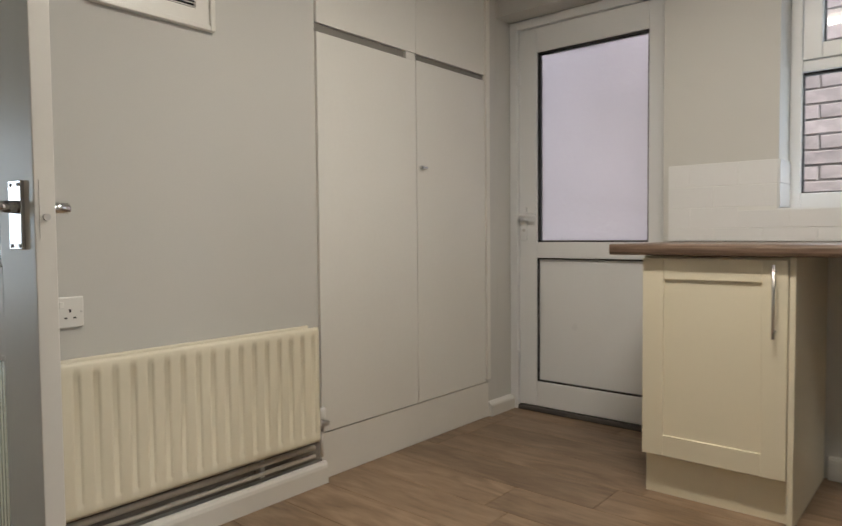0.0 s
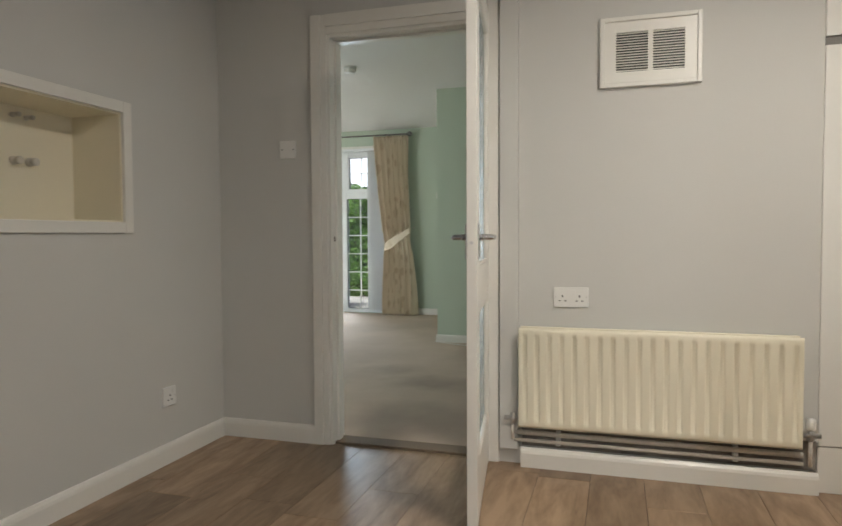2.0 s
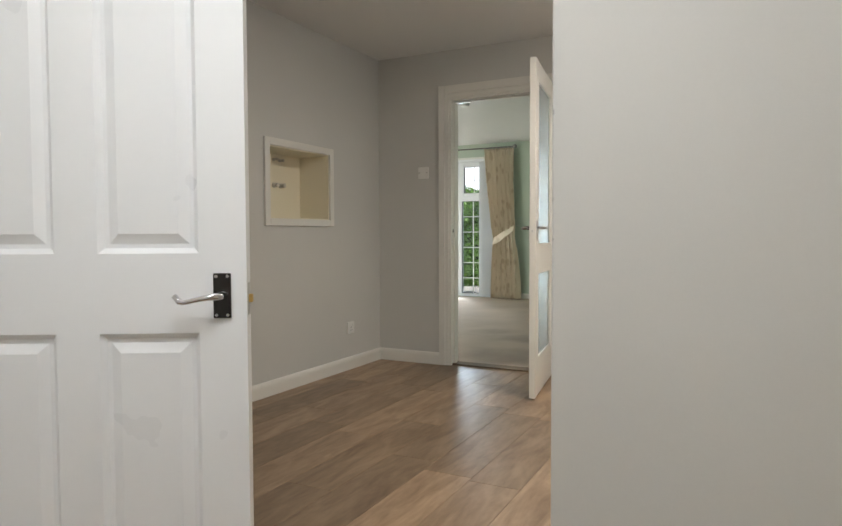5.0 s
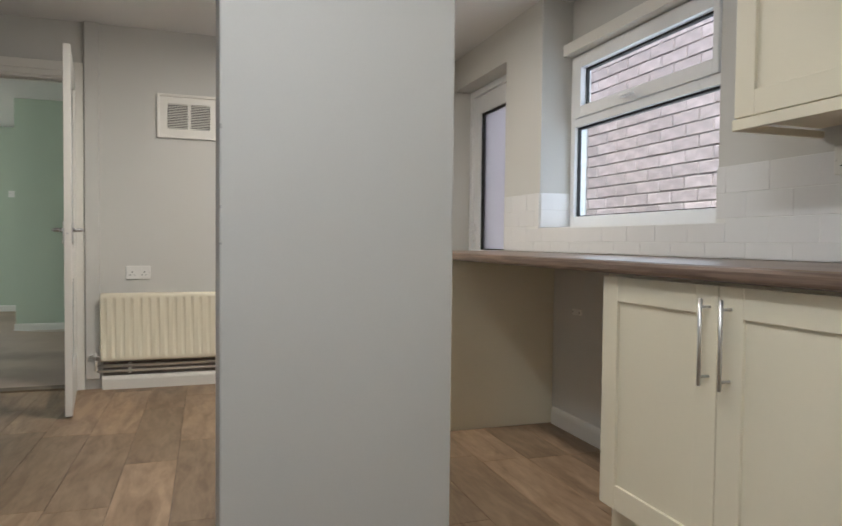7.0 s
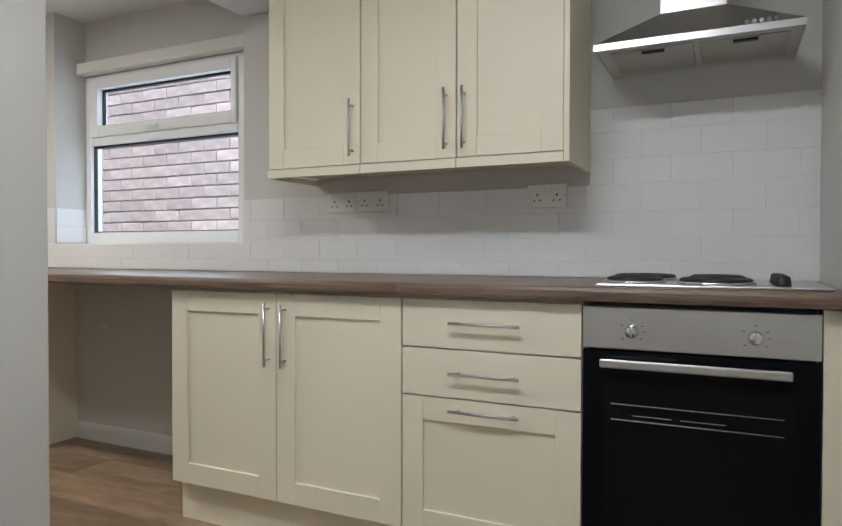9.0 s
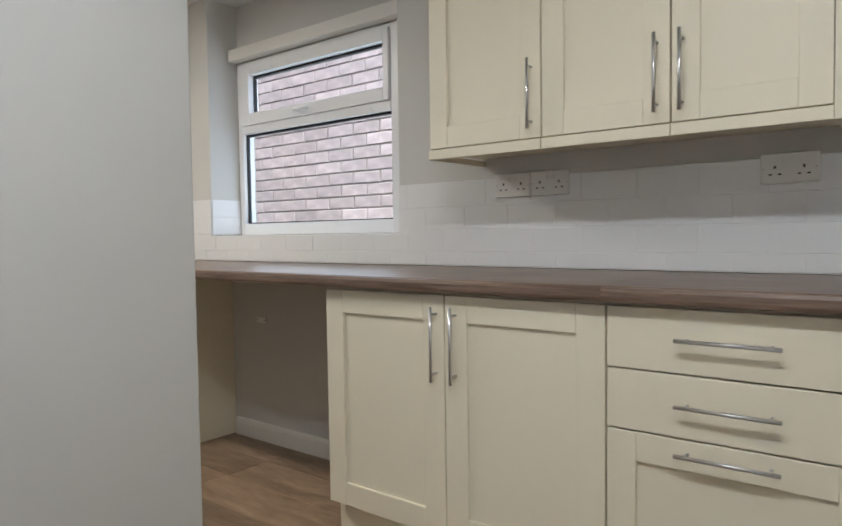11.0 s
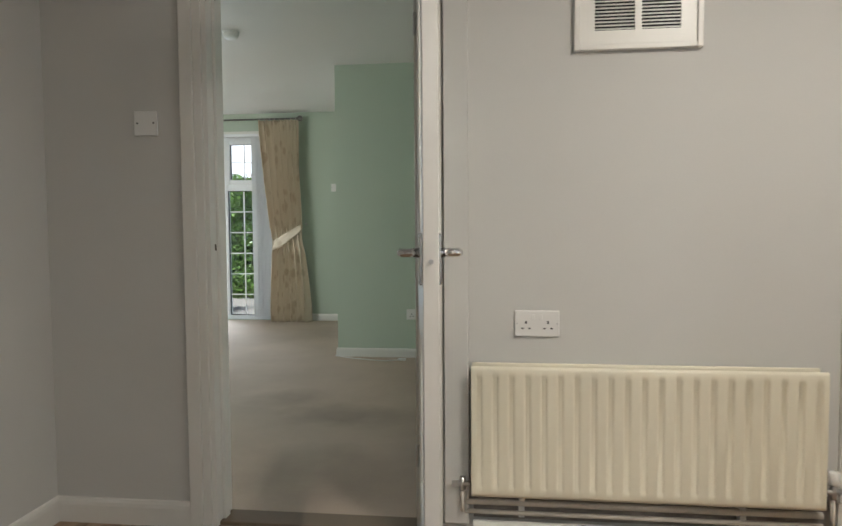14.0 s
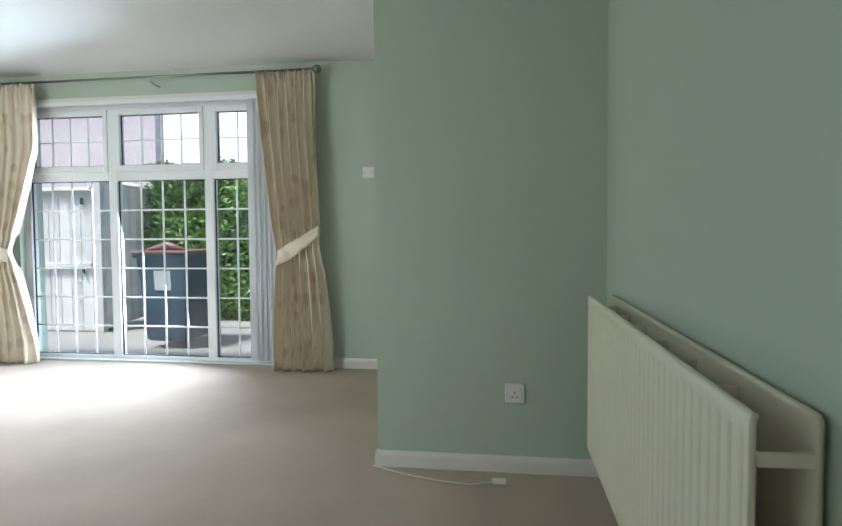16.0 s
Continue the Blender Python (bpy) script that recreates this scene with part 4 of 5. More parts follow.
# ---- built-in cupboard on the west wall ----
CX = -1.551
cb = thing("built_in_cupboard", (CX, 3.1, 0), "white painted built-in cupboard with flush doors and finger slots", "cupboard")
part("body", boxes((WX - 0.001, 2.554, 0.0, CX - 0.020, 3.70, CZ - 0.002)), SATIN, cb)
part("plinth", boxes((CX - 0.0195, 2.554, 0, CX - 0.004, 3.70, 0.182), bev=0.002), GLOSS, cb)
part("post", boxes((CX - 0.0195, 3.672, 0.200, CX + 0.012, 3.70, CZ - 0.003), bev=0.002), GLOSS, cb)
part("post", boxes((CX - 0.0195, 3.1315, 1.768, CX - 0.002, 3.1345, CZ - 0.003)), SATIN, cb)
for y0, y1, zt, ub, ux in ((2.5555, 3.131, 1.732, 1.766, 3.068), (3.135, 3.670, 1.738, 1.766, 3.665)):
    part("door", boxes((CX - 0.019, y0, 0.187, CX, y1, zt), bev=0.0015), SATIN, cb)
    part("upper_door", boxes((CX - 0.019, y0, ub, CX, y1, 2.262), bev=0.0015), SATIN, cb)
    if y1 - ux > 0.02:
        part("post", boxes((CX - 0.019, ux, zt + 0.001, CX - 0.002, y1, ub - 0.001)), SATIN, cb)
    part("finger_slot", boxes((CX - 0.0195, y0, zt + 0.001, CX - 0.012, ux, ub - 0.001)), mat("slot_grey", (0.22, 0.205, 0.185), 0.6), cb)
part("head_trim", boxes((CX - 0.0195, 2.555, 2.264, CX + 0.004, 3.671, CZ - 0.003), bev=0.002), GLOSS, cb)
bm = lathe([(0.009, 0), (0.009, 0.012), (0.006, 0.014)], (CX, 3.162, 1.260), 14, "x")
add_box(bm, CX + 0.012, 3.147, 1.256, CX + 0.020, 3.190, 1.264, 0.002)
part("turn_latch", bm, CHROME, cb, "small chrome turn catch")

# ---- vent grille ----
v = thing("vent_grille", (WX, 1.915, 1.755), "white framed ventilation grille with two banks of slats", "vent")
V0, V1, Z0, Z1 = 1.724, 2.120, 1.626, 1.912
part("frame", boxes((WX, V0, Z0, WX + 0.022, V0 + 0.018, Z1), (WX, V1 - 0.018, Z0, WX + 0.022, V1, Z1), (WX, V0 + 0.018, Z0, WX + 0.022, V1 - 0.018, Z0 + 0.018), (WX, V0 + 0.018, Z1 - 0.018, WX + 0.022, V1 - 0.018, Z1), bev=0.003), GLOSS, v)
part("backing", boxes((WX + 0.0005, V0 + 0.018, Z0 + 0.018, WX + 0.002, V1 - 0.018, Z1 - 0.018)), DARKP, v)
a0, a1, b0, b1, s0, s1 = V0 + 0.065, V0 + 0.190, V0 + 0.210, V1 - 0.065, Z0 + 0.062, Z1 - 0.062
part("plate", boxes((WX + 0.002, V0 + 0.018, Z0 + 0.018, WX + 0.012, a0, Z1 - 0.018), (WX + 0.002, b1, Z0 + 0.018, WX + 0.012, V1 - 0.018, Z1 - 0.018), (WX + 0.002, a0, Z0 + 0.018, WX + 0.012, b1, s0), (WX + 0.002, a0, s1, WX + 0.012, b1, Z1 - 0.018), (WX + 0.002, a1, s0, WX + 0.012, b0, s1)), GLOSS, v)
ns = 15
for c0, c1 in ((a0, a1), (b0, b1)):
    for i in range(ns):
        z = s0 + (i + 0.5) * (s1 - s0) / ns
        bm = bmesh.new()
        vs = [bm.verts.new(c) for c in ((WX + 0.004, c0, z + 0.004), (WX + 0.012, c0, z - 0.001), (WX + 0.012, c0, z - 0.0035), (WX + 0.004, c0, z + 0.0015), (WX + 0.004, c1, z + 0.004), (WX + 0.012, c1, z - 0.001), (WX + 0.012, c1, z - 0.0035), (WX + 0.004, c1, z + 0.0015))]
        for f in ((0, 1, 2, 3), (7, 6, 5, 4), (0, 4, 5, 1), (1, 5, 6, 2), (2, 6, 7, 3), (3, 7, 4, 0)):
            bm.faces.new([vs[k] for k in f])
        part("slat", bm, GLOSS, v)

# ---- niche in the south wall ----
nc = thing("wall_niche", (-0.61, SY, 1.03), "recessed cream wall niche with white frame and capped pipes", "niche", kind="structure")
N0, N1, M0, M1 = -0.932, -0.223, 1.031, 1.563
part("frame", boxes((N0, SY, M0, N0 + 0.045, SY + 0.016, M1), (N1 - 0.045, SY, M0, N1, SY + 0.016, M1), (N0 + 0.045, SY, M0, N1 - 0.045, SY + 0.016, M0 + 0.045), (N0 + 0.045, SY, M1 - 0.045, N1 - 0.045, SY + 0.016, M1), bev=0.003), GLOSS, nc)
NB = SY - 0.24
part("lining", boxes((-0.889, NB, 1.074, -0.881, SY, 1.519), (-0.275, NB, 1.074, -0.267, SY, 1.519), (-0.881, NB, 1.074, -0.275, SY, 1.082), (-0.881, NB, 1.511, -0.275, SY, 1.519), (-0.889, NB - 0.008, 1.074, -0.267, NB, 1.519)), CREAM, nc)
for px, pz, r in ((-0.60, 1.305, 0.014), (-0.668, 1.305, 0.014), (-0.60, 1.475, 0.008), (-0.66, 1.472, 0.008)):
    part("pipe_cap", lathe([(r * 1.2, 0), (r * 1.2, 0.012), (r * 0.7, 0.014), (r * 0.7, 0.024), (r * 1.1, 0.026), (r * 1.1, 0.040), (r * 0.6, 0.044)], (px, NB, pz), 14, "y"), COPPER, nc, "capped pipe stub painted cream", True)


def radiator(name, length, height, label, flutes, depth=0.075, groove=0.0055):
    """A double-panel radiator in its own frame: length along x, face towards -y, foot at z 0."""
    r = thing(name, (0, 0, 0), label, "radiator", local=True)

    def panel(nm, y, face, fl):
        bm = bmesh.new()
        n_ = fl * 20
        zs = [0, 0.010, 0.030, 0.037, height - 0.037, height - 0.030, height - 0.010, height]
        grid = []
        for i in range(n_ + 1):
            x = length * i / n_
            ph = (x * fl / length) % 1.0
            g_ = min(1.0, max(0.0, (0.25 - abs(ph - 0.5)) / 0.10))
            g_ = g_ * g_ * (3 - 2 * g_)
            col = []
            for j, z in enumerate(zs):
                k = 0.0 if j in (0, 1, 2, 5, 6, 7) else 1.0
                edge = 0.004 if j in (0, 7) else 0.0
                col.append(bm.verts.new((x, y + face * (-groove * g_ * k - edge), z)))
            grid.append(col)
        for i in range(n_):
            for j in range(len(zs) - 1):
                bm.faces.new((grid[i][j], grid[i + 1][j], grid[i + 1][j + 1], grid[i][j + 1]))
        ob = part(nm, bm, CREAMRAD, r, "", True)
        sol = ob.modifiers.new("thick", "SOLIDIFY")
        sol.thickness = 0.010
        sol.offset = 0
        return ob

    panel("front_panel", -depth, -1, flutes)
    panel("back_panel", -0.012, 1, 1)
    part("side_cover", boxes((0.0, -depth + 0.006, height - 0.075, 0.008, -0.018, height - 0.055)), CREAMRAD, r)
    part("side_cover", boxes((length - 0.008, -depth + 0.006, height - 0.075, length, -0.018, height - 0.055)), CREAMRAD, r)
    for i in range(int(length / 0.25)):
        x = 0.12 + i * 0.25
        part("fin", boxes((x, -depth + 0.008, 0.03, x + 0.012, -0.018, height - 0.03)), CREAMRAD, r)
    part("manifold", cyl((0.01, -depth / 2 - 0.006, 0.022), (length - 0.01, -depth / 2 - 0.006, 0.022), 0.012, 10), CREAMRAD, r)
    return r


def valve(parent, x, z, y, cap=True, down=0.12):
    """Valve body with its cap and tail pipe, in the radiator's frame."""
    b = part("valve", cyl((x, y, z - 0.03), (x, y, z + 0.015), 0.011, 12), STEEL, parent, "chrome radiator valve", True)
    if cap:
        part("cap", lathe([(0.016, 0), (0.018, 0.004), (0.018, 0.036), (0.014, 0.042)], (x, y, z + 0.016), 14), PLASTIC, b, "cream plastic valve cap", True)
    part("pipe", tube([(x, y, z - 0.03), (x, y, z - down)], 0.0075, 8), COPPER, b, "painted copper pipe", True)
    part("union", cyl((x - 0.035, y, z - 0.008), (x + 0.035, y, z - 0.008), 0.010, 10), STEEL, b, "", True)


kr = radiator("radiator", 1.09, 0.428, "cream double-panel radiator with fluted front under the socket", 21)
kr.matrix_world = pose(WX + 0.004, 1.395, 0.187, 0, 0, 90)
valve(kr, 1.125, 0.055, -0.045, True, 0.13)
valve(kr, -0.03, 0.035, -0.045, False, 0.10)
part("bracket", boxes((0.2, -0.012, 0.05, 0.23, 0.0, 0.36), (0.86, -0.012, 0.05, 0.89, 0.0, 0.36)), STEEL, kr)
pp = thing("heating_pipes", (WX, 1.9, 0.1), "two old painted heating pipes running below the radiator", "pipes")
part("pipe", tube([(WX + 0.028, 1.37, 0.148), (WX + 0.028, 2.50, 0.148)], 0.011, 10), COPPER, pp, "", True)
part("pipe", tube([(WX + 0.032, 1.37, 0.115), (WX + 0.032, 2.50, 0.115)], 0.008, 10), COPPER, pp, "", True)
for y in (1.55, 2.25):
    part("clip", boxes((WX + 0.006, y, 0.10, WX + 0.034, y + 0.02, 0.165), bev=0.002), PLASTIC, pp)

# strip lights on the kitchen ceiling
for lx, ly in ((-0.15, 2.40), (2.5, 2.00)):
    cl = thing("ceiling_light", (lx, ly, CZ), "white ceiling strip light with a glowing diffuser", "lamp", group="ceiling strip lights")
    hl = 0.28 if lx < 1 else 0.5
    part("base", boxes((lx - hl, ly - 0.035, CZ - 0.03, lx + hl, ly + 0.035, CZ - 0.0005), bev=0.004), PLASTIC, cl)
    part("diffuser", boxes((lx - hl + 0.03, ly - 0.05, CZ - 0.062, lx + hl - 0.03, ly + 0.05, CZ - 0.0305), bev=0.012), GLOW, cl, "glowing opal diffuser")

# ---- living room things ----
lr = radiator("radiator", 1.67, 0.62, "cream flat-front double radiator on the green wall", 34, 0.10, 0.004)
lr.matrix_world = pose(-4.385, LN + 0.006, 0.200, 0, 0, SLANT)
valve(lr, 1.695, 0.06, -0.05, True, 0.17)

sc_ = thing("stair_cupboard_door", (-4.62, LN, 0), "white painted understairs cupboard door with sloping top", "cupboard door", rz=SLANT, local=True)
bm = bmesh.new()
C0, C1 = 2.03, 2.86
prof = [(C0, 0.03), (C1, 0.03), (C1, 2.05), (C0 + 0.50, 2.05), (C0, 1.52)]
a = [bm.verts.new((x, -0.001, z)) for x, z in prof]
b = [bm.verts.new((x, -0.012, z)) for x, z in prof]
for k in range(len(prof)):
    bm.faces.new((a[k], a[(k + 1) % len(prof)], b[(k + 1) % len(prof)], b[k]))
bm.faces.new(a)
bm.faces.new(b)
part("panel", bm, GLOSS, sc_)
HY = -0.012
part("handle", tube([(C0 + 0.055, HY, 1.092), (C0 + 0.055, HY - 0.02, 1.085), (C0 + 0.055, HY - 0.03, 1.055), (C0 + 0.055, HY - 0.03, 1.022), (C0 + 0.055, HY - 0.02, 0.992), (C0 + 0.055, HY, 0.985)], [0.007, 0.005, 0.0045, 0.0045, 0.005, 0.007], 8), CHROME, sc_, "chrome bow handle", True)
part("catch", lathe([(0.012, 0), (0.012, -0.006), (0.006, -0.012)], (C0 + 0.055, HY, 0.846), 14, "y"), STEEL, sc_, "small round catch", True)
part("trim", tube([(C0 + 0.005, HY, 1.53), (C0 + 0.50, HY, 2.055)], 0.008, 8), GLOSS, sc_, "", True)

# smoke alarm
sa = thing("smoke_alarm", (-3.65, -0.3, LZ), "round white smoke alarm on the ceiling", "smoke alarm")
part("base", lathe([(0.055, -0.0005), (0.055, -0.012), (0.048, -0.014)], (-3.65, -0.3, LZ), 24), PLASTIC, sa)
part("cover", lathe([(0.050, -0.014), (0.050, -0.03), (0.042, -0.042), (0.01, -0.044)], (-3.65, -0.3, LZ), 24), PLASTIC, sa, "", True)

# patio window
pw = thing("window_2", (-6.73, -2.13, 0.02), "white three-light patio window with square glazing bars", "window", kind="structure")
P0, P1, PX0, PX1 = -3.40, -0.86, -6.78, -6.705
mull = ((-2.595, -2.520), (-1.742, -1.665))
bm = boxes((PX0, P0, 0.02, PX1, P0 + 0.07, 2.16), (PX0, P1 - 0.07, 0.02, PX1, P1, 2.16), bev=0.004)
add_box(bm, PX0, P0 + 0.07, 2.10, PX1, P1 - 0.07, 2.16, 0.004)
add_box(bm, PX0, P0 + 0.07, 0.02, PX1, P1 - 0.07, 0.052, 0.004)
part("outer_frame", bm, UPVC, pw)
for m0, m1 in mull:
    part("mullion", boxes((PX0, m0, 0.052, PX1, m1, 2.10), bev=0.004), UPVC, pw)
lights_ = ((P0 + 0.07, mull[0][0]), (mull[0][1], mull[1][0]), (mull[1][1], P1 - 0.07))
for k, (y0, y1) in enumerate(lights_):
    part("transom", boxes((PX0, y0, 1.512, PX1, y1, 1.585), bev=0.003), UPVC, pw)
    s = part("sash", boxes((PX0 + 0.01, y0, 1.585, PX1 + 0.012, y0 + 0.036, 2.10), (PX0 + 0.01, y1 - 0.036, 1.585, PX1 + 0.012, y1, 2.10), (PX0 + 0.01, y0 + 0.036, 1.585, PX1 + 0.012, y1 - 0.036, 1.638), (PX0 + 0.01, y0 + 0.036, 2.051, PX1 + 0.012, y1 - 0.036, 2.10), bev=0.004), UPVC, pw)
    part("stay_handle", tube([(PX1 + 0.012, (y0 + y1) / 2 - 0.03, 1.612), (PX1 + 0.035, (y0 + y1) / 2 - 0.03, 1.612), (PX1 + 0.035, (y0 + y1) / 2 + 0.06, 1.608)], 0.007, 8), UPVC, s)
    for a0, a1, z0, z1, nx_, nz_, bw in ((y0, y1, 0.052, 1.512, 4, 6, 0.013), (y0 + 0.036, y1 - 0.036, 1.638, 2.051, 4, 2, 0.009)):
        p = part("pane", boxes((-6.742, a0, z0, -6.738, a1, z1)), CLEAR, pw)
        p.visible_shadow = False
        part("gasket", boxes((-6.737, a0, z0, -6.725, a0 + 0.006, z1), (-6.737, a1 - 0.006, z0, -6.725, a1, z1), (-6.737, a0 + 0.006, z0, -6.725, a1 - 0.006, z0 + 0.006), (-6.737, a0 + 0.006, z1 - 0.006, -6.725, a1 - 0.006, z1)), RUBBER, p)
        for i in range(1, nx_):
            y = a0 + (a1 - a0) * i / nx_
            part("glazing_bar", boxes((-6.7455, y - bw / 2, z0, -6.7345, y + bw / 2, z1)), UPVC, p)
        for j in range(1, nz_):
            z = z0 + (z1 - z0) * j / nz_
            part("glazing_bar", boxes((-6.7450, a0, z - bw / 2, -6.7350, a1, z + bw / 2)), UPVC, p)
part("sill", boxes((PX1, P0, 0.012, LX + 0.004, P1, 0.021)), UPVC, pw)
structure("trim_window_head", boxes((LX, -3.45, 2.16, LX + 0.02, -0.82, 2.19), bev=0.003), GLOSS, "white head trim of the patio window", "trim")

# curtain pole
cp = thing("curtain_pole", (-6.5, -2.2, 2.25), "thin metal curtain pole with ball finials", "curtain pole")
part("pole", cyl((-6.5, -3.75, 2.298), (-6.5, -0.75, 2.298), 0.0095, 12), PEWTER, cp, "", True)
for y in (-3.78, -0.715):
    part("finial", lathe([(0.008, -0.04), (0.014, -0.036), (0.012, -0.03), (0.026, -0.02), (0.034, 0.0), (0.026, 0.022), (0.008, 0.033)], (-6.5, y, 2.298), 16, "y"), PEWTER, cp, "round metal ball finial", True)
for y in (-3.6, -2.08, -0.78):
    part("bracket", tube([(LX, y, 2.253), (LX + 0.05, y, 2.253), (-6.5, y, 2.268), (-6.5, y, 2.293)], 0.007, 8), STEEL, cp)
for y0 in (-3.62, -1.18):
    for i in range(8):
        y = y0 + i * 0.06
        bm = bmesh.new()
        pts = [(-6.5 + 0.017 * math.cos(a), y, 2.293 + 0.017 * math.sin(a)) for a in [2 * math.pi * k / 14 for k in range(15)]]
        part("ring", tube(pts, 0.0025, 6), STEEL, cp)


def curtain(y_top0, y_top1, waist0, waist1, y_bot0, y_bot1, label, seed):
    """A pleated curtain, drawn in at the waist by a tie-back."""
    c = thing("curtain", (-6.48, (y_top0 + y_top1) / 2, 0.0), label, "curtain")
    rng = random.Random(seed)
    nu, nv, folds = 160, 70, 6
    ph = [rng.uniform(-0.5, 0.5) for _ in range(12)]
    bm = bmesh.new()
    rows_g = []
    for j in range(nv + 1):
        z = 0.012 + (2.280 - 0.012) * j / nv
        if z > 0.93:
            t = (z - 0.93) / (2.280 - 0.93)
            s = t ** 0.75
            e0, e1 = waist0 + (y_top0 - waist0) * s, waist1 + (y_top1 - waist1) * min(1, t * 1.6 + 0.0)
        else:
            t = (0.93 - z) / 0.93
            s = min(1, t * 1.25) ** 0.8
            e0, e1 = waist0 + (y_bot0 - waist0) * s, waist1 + (y_bot1 - waist1) * s
        col = []
        for i in range(nu + 1):
            u_ = i / nu
            wv = u_ + 0.015 * math.sin(5 * u_ + z * 1.3 + ph[0])
            top = max(0, (z - 2.14) / 0.13)
            amp = 0.052 * (1 - 0.45 * top) * (0.6 if abs(z - 0.93) < 0.12 else 1.0)
            th = 2 * math.pi * folds * wv + ph[1] + 0.5 * math.sin(z * 2 + ph[2])
            x = -6.485 + amp * (math.sin(th) + 0.3 * math.sin(2 * th + ph[5])) + 0.005 * math.sin(2 * math.pi * 17 * wv + ph[3] + z) * (1 + 4 * top)
            x += 0.03 * math.exp(-((z - 0.93) / 0.15) ** 2)
            y = e0 + (e1 - e0) * u_ + 0.006 * math.sin(2 * math.pi * folds * 2 * wv + ph[4])
            col.append(bm.verts.new((x, y, z)))
        rows_g.append(col)
    for j in range(nv):
        for i in range(nu):
            bm.faces.new((rows_g[j][i], rows_g[j][i + 1], rows_g[j + 1][i + 1], rows_g[j + 1][i]))
    ob = part("cloth", bm, CURTAIN, c, "", True)
    s = ob.modifiers.new("thick", "SOLIDIFY")
    s.thickness = 0.004
    return c


def tie_back(parent, ya, za, yb, zb):
    """A shaped band round the curtain from the low front to the hook on the wall."""
    bm = bmesh.new()
    n_ = 24
    g_ = []
    for i in range(n_ + 1):
        t = i / n_
        y = ya + (yb - ya) * t
        z = za + (zb - za) * t - 0.02 * math.sin(math.pi * t)
        h = 0.065 - 0.035 * abs(t - 0.35)
        x = -6.385 - 0.10 * max(0, t - 0.6) - 0.05 * (1 - t) ** 3
        g_.append([bm.verts.new((x + 0.006 * math.cos(k * 1.2), y, z + h * (k / 4 * 2 - 1))) for k in range(5)])
    for i in range(n_):
        for k in range(4):
            bm.faces.new((g_[i][k], g_[i + 1][k], g_[i + 1][k + 1], g_[i][k + 1]))
    o = part("tie_back", bm, CURTAIN, parent, "matching cloth tie-back", True)
    s = o.modifiers.new("thick", "SOLIDIFY")
    s.thickness = 0.008
    part("hook", tube([(LX, yb, zb + 0.03), (LX + 0.06, yb, zb + 0.03), (LX + 0.07, yb, zb + 0.05)], 0.006, 8), STEEL, parent)


c1 = curtain(-1.19, -0.735, -1.03, -0.695, -1.085, -0.615, "cream patterned pleated curtain held by a tie-back", 3)
tie_back(c1, -1.035, 0.875, -0.695, 1.085)
c2 = curtain(-3.62, -3.09, -3.58, -3.33, -3.62, -3.15, "cream patterned pleated curtain held by a tie-back", 5)
tie_back(c2, -3.325, 0.90, -3.58, 1.05)

# vertical blind, drawn aside
vb = thing("vertical_blind", (-6.62, -1.2, 2.1), "white vertical blind drawn to the side of the window", "blind")
part("head_rail", boxes((-6.66, -3.38, 2.125, -6.61, -0.90, 2.158), bev=0.003), UPVC, vb)
for i in range(9):
    y = -1.312 + i * 0.042
    bm = bmesh.new()
    q = [bm.verts.new((-6.635 + dx * 0.45, y + dx * 0.9, z)) for dx, z in ((-0.04, 0.05), (0.04, 0.05), (0.04, 2.12), (-0.04, 2.12))]
    bm.faces.new(q)
    s = part("slat", bm, NET, vb)
    m = s.modifiers.new("thick", "SOLIDIFY")
    m.thickness = 0.0015

# loose cable on the carpet
lc = thing("cable", (-4.5, 0.5, 0.012), "thin white loose cable lying on the carpet", "cable")
pts = [(-4.575, 0.15, 0.02), (-4.55, 0.22, 0.014), (-4.50, 0.33, 0.013), (-4.45, 0.48, 0.013), (-4.43, 0.60, 0.013), (-4.47, 0.70, 0.014)]
part("wire", tube(pts, 0.0035, 6), PLASTIC, lc, "", True)
part("plug", boxes((-4.49, 0.69, 0.009, -4.455, 0.75, 0.026), bev=0.004), PLASTIC, lc)

# ---- outside ----
structure("ground", boxes((-300, -300, -0.30, 300, 300, -0.10)), PAVE, "grey concrete paving outside", "ground")


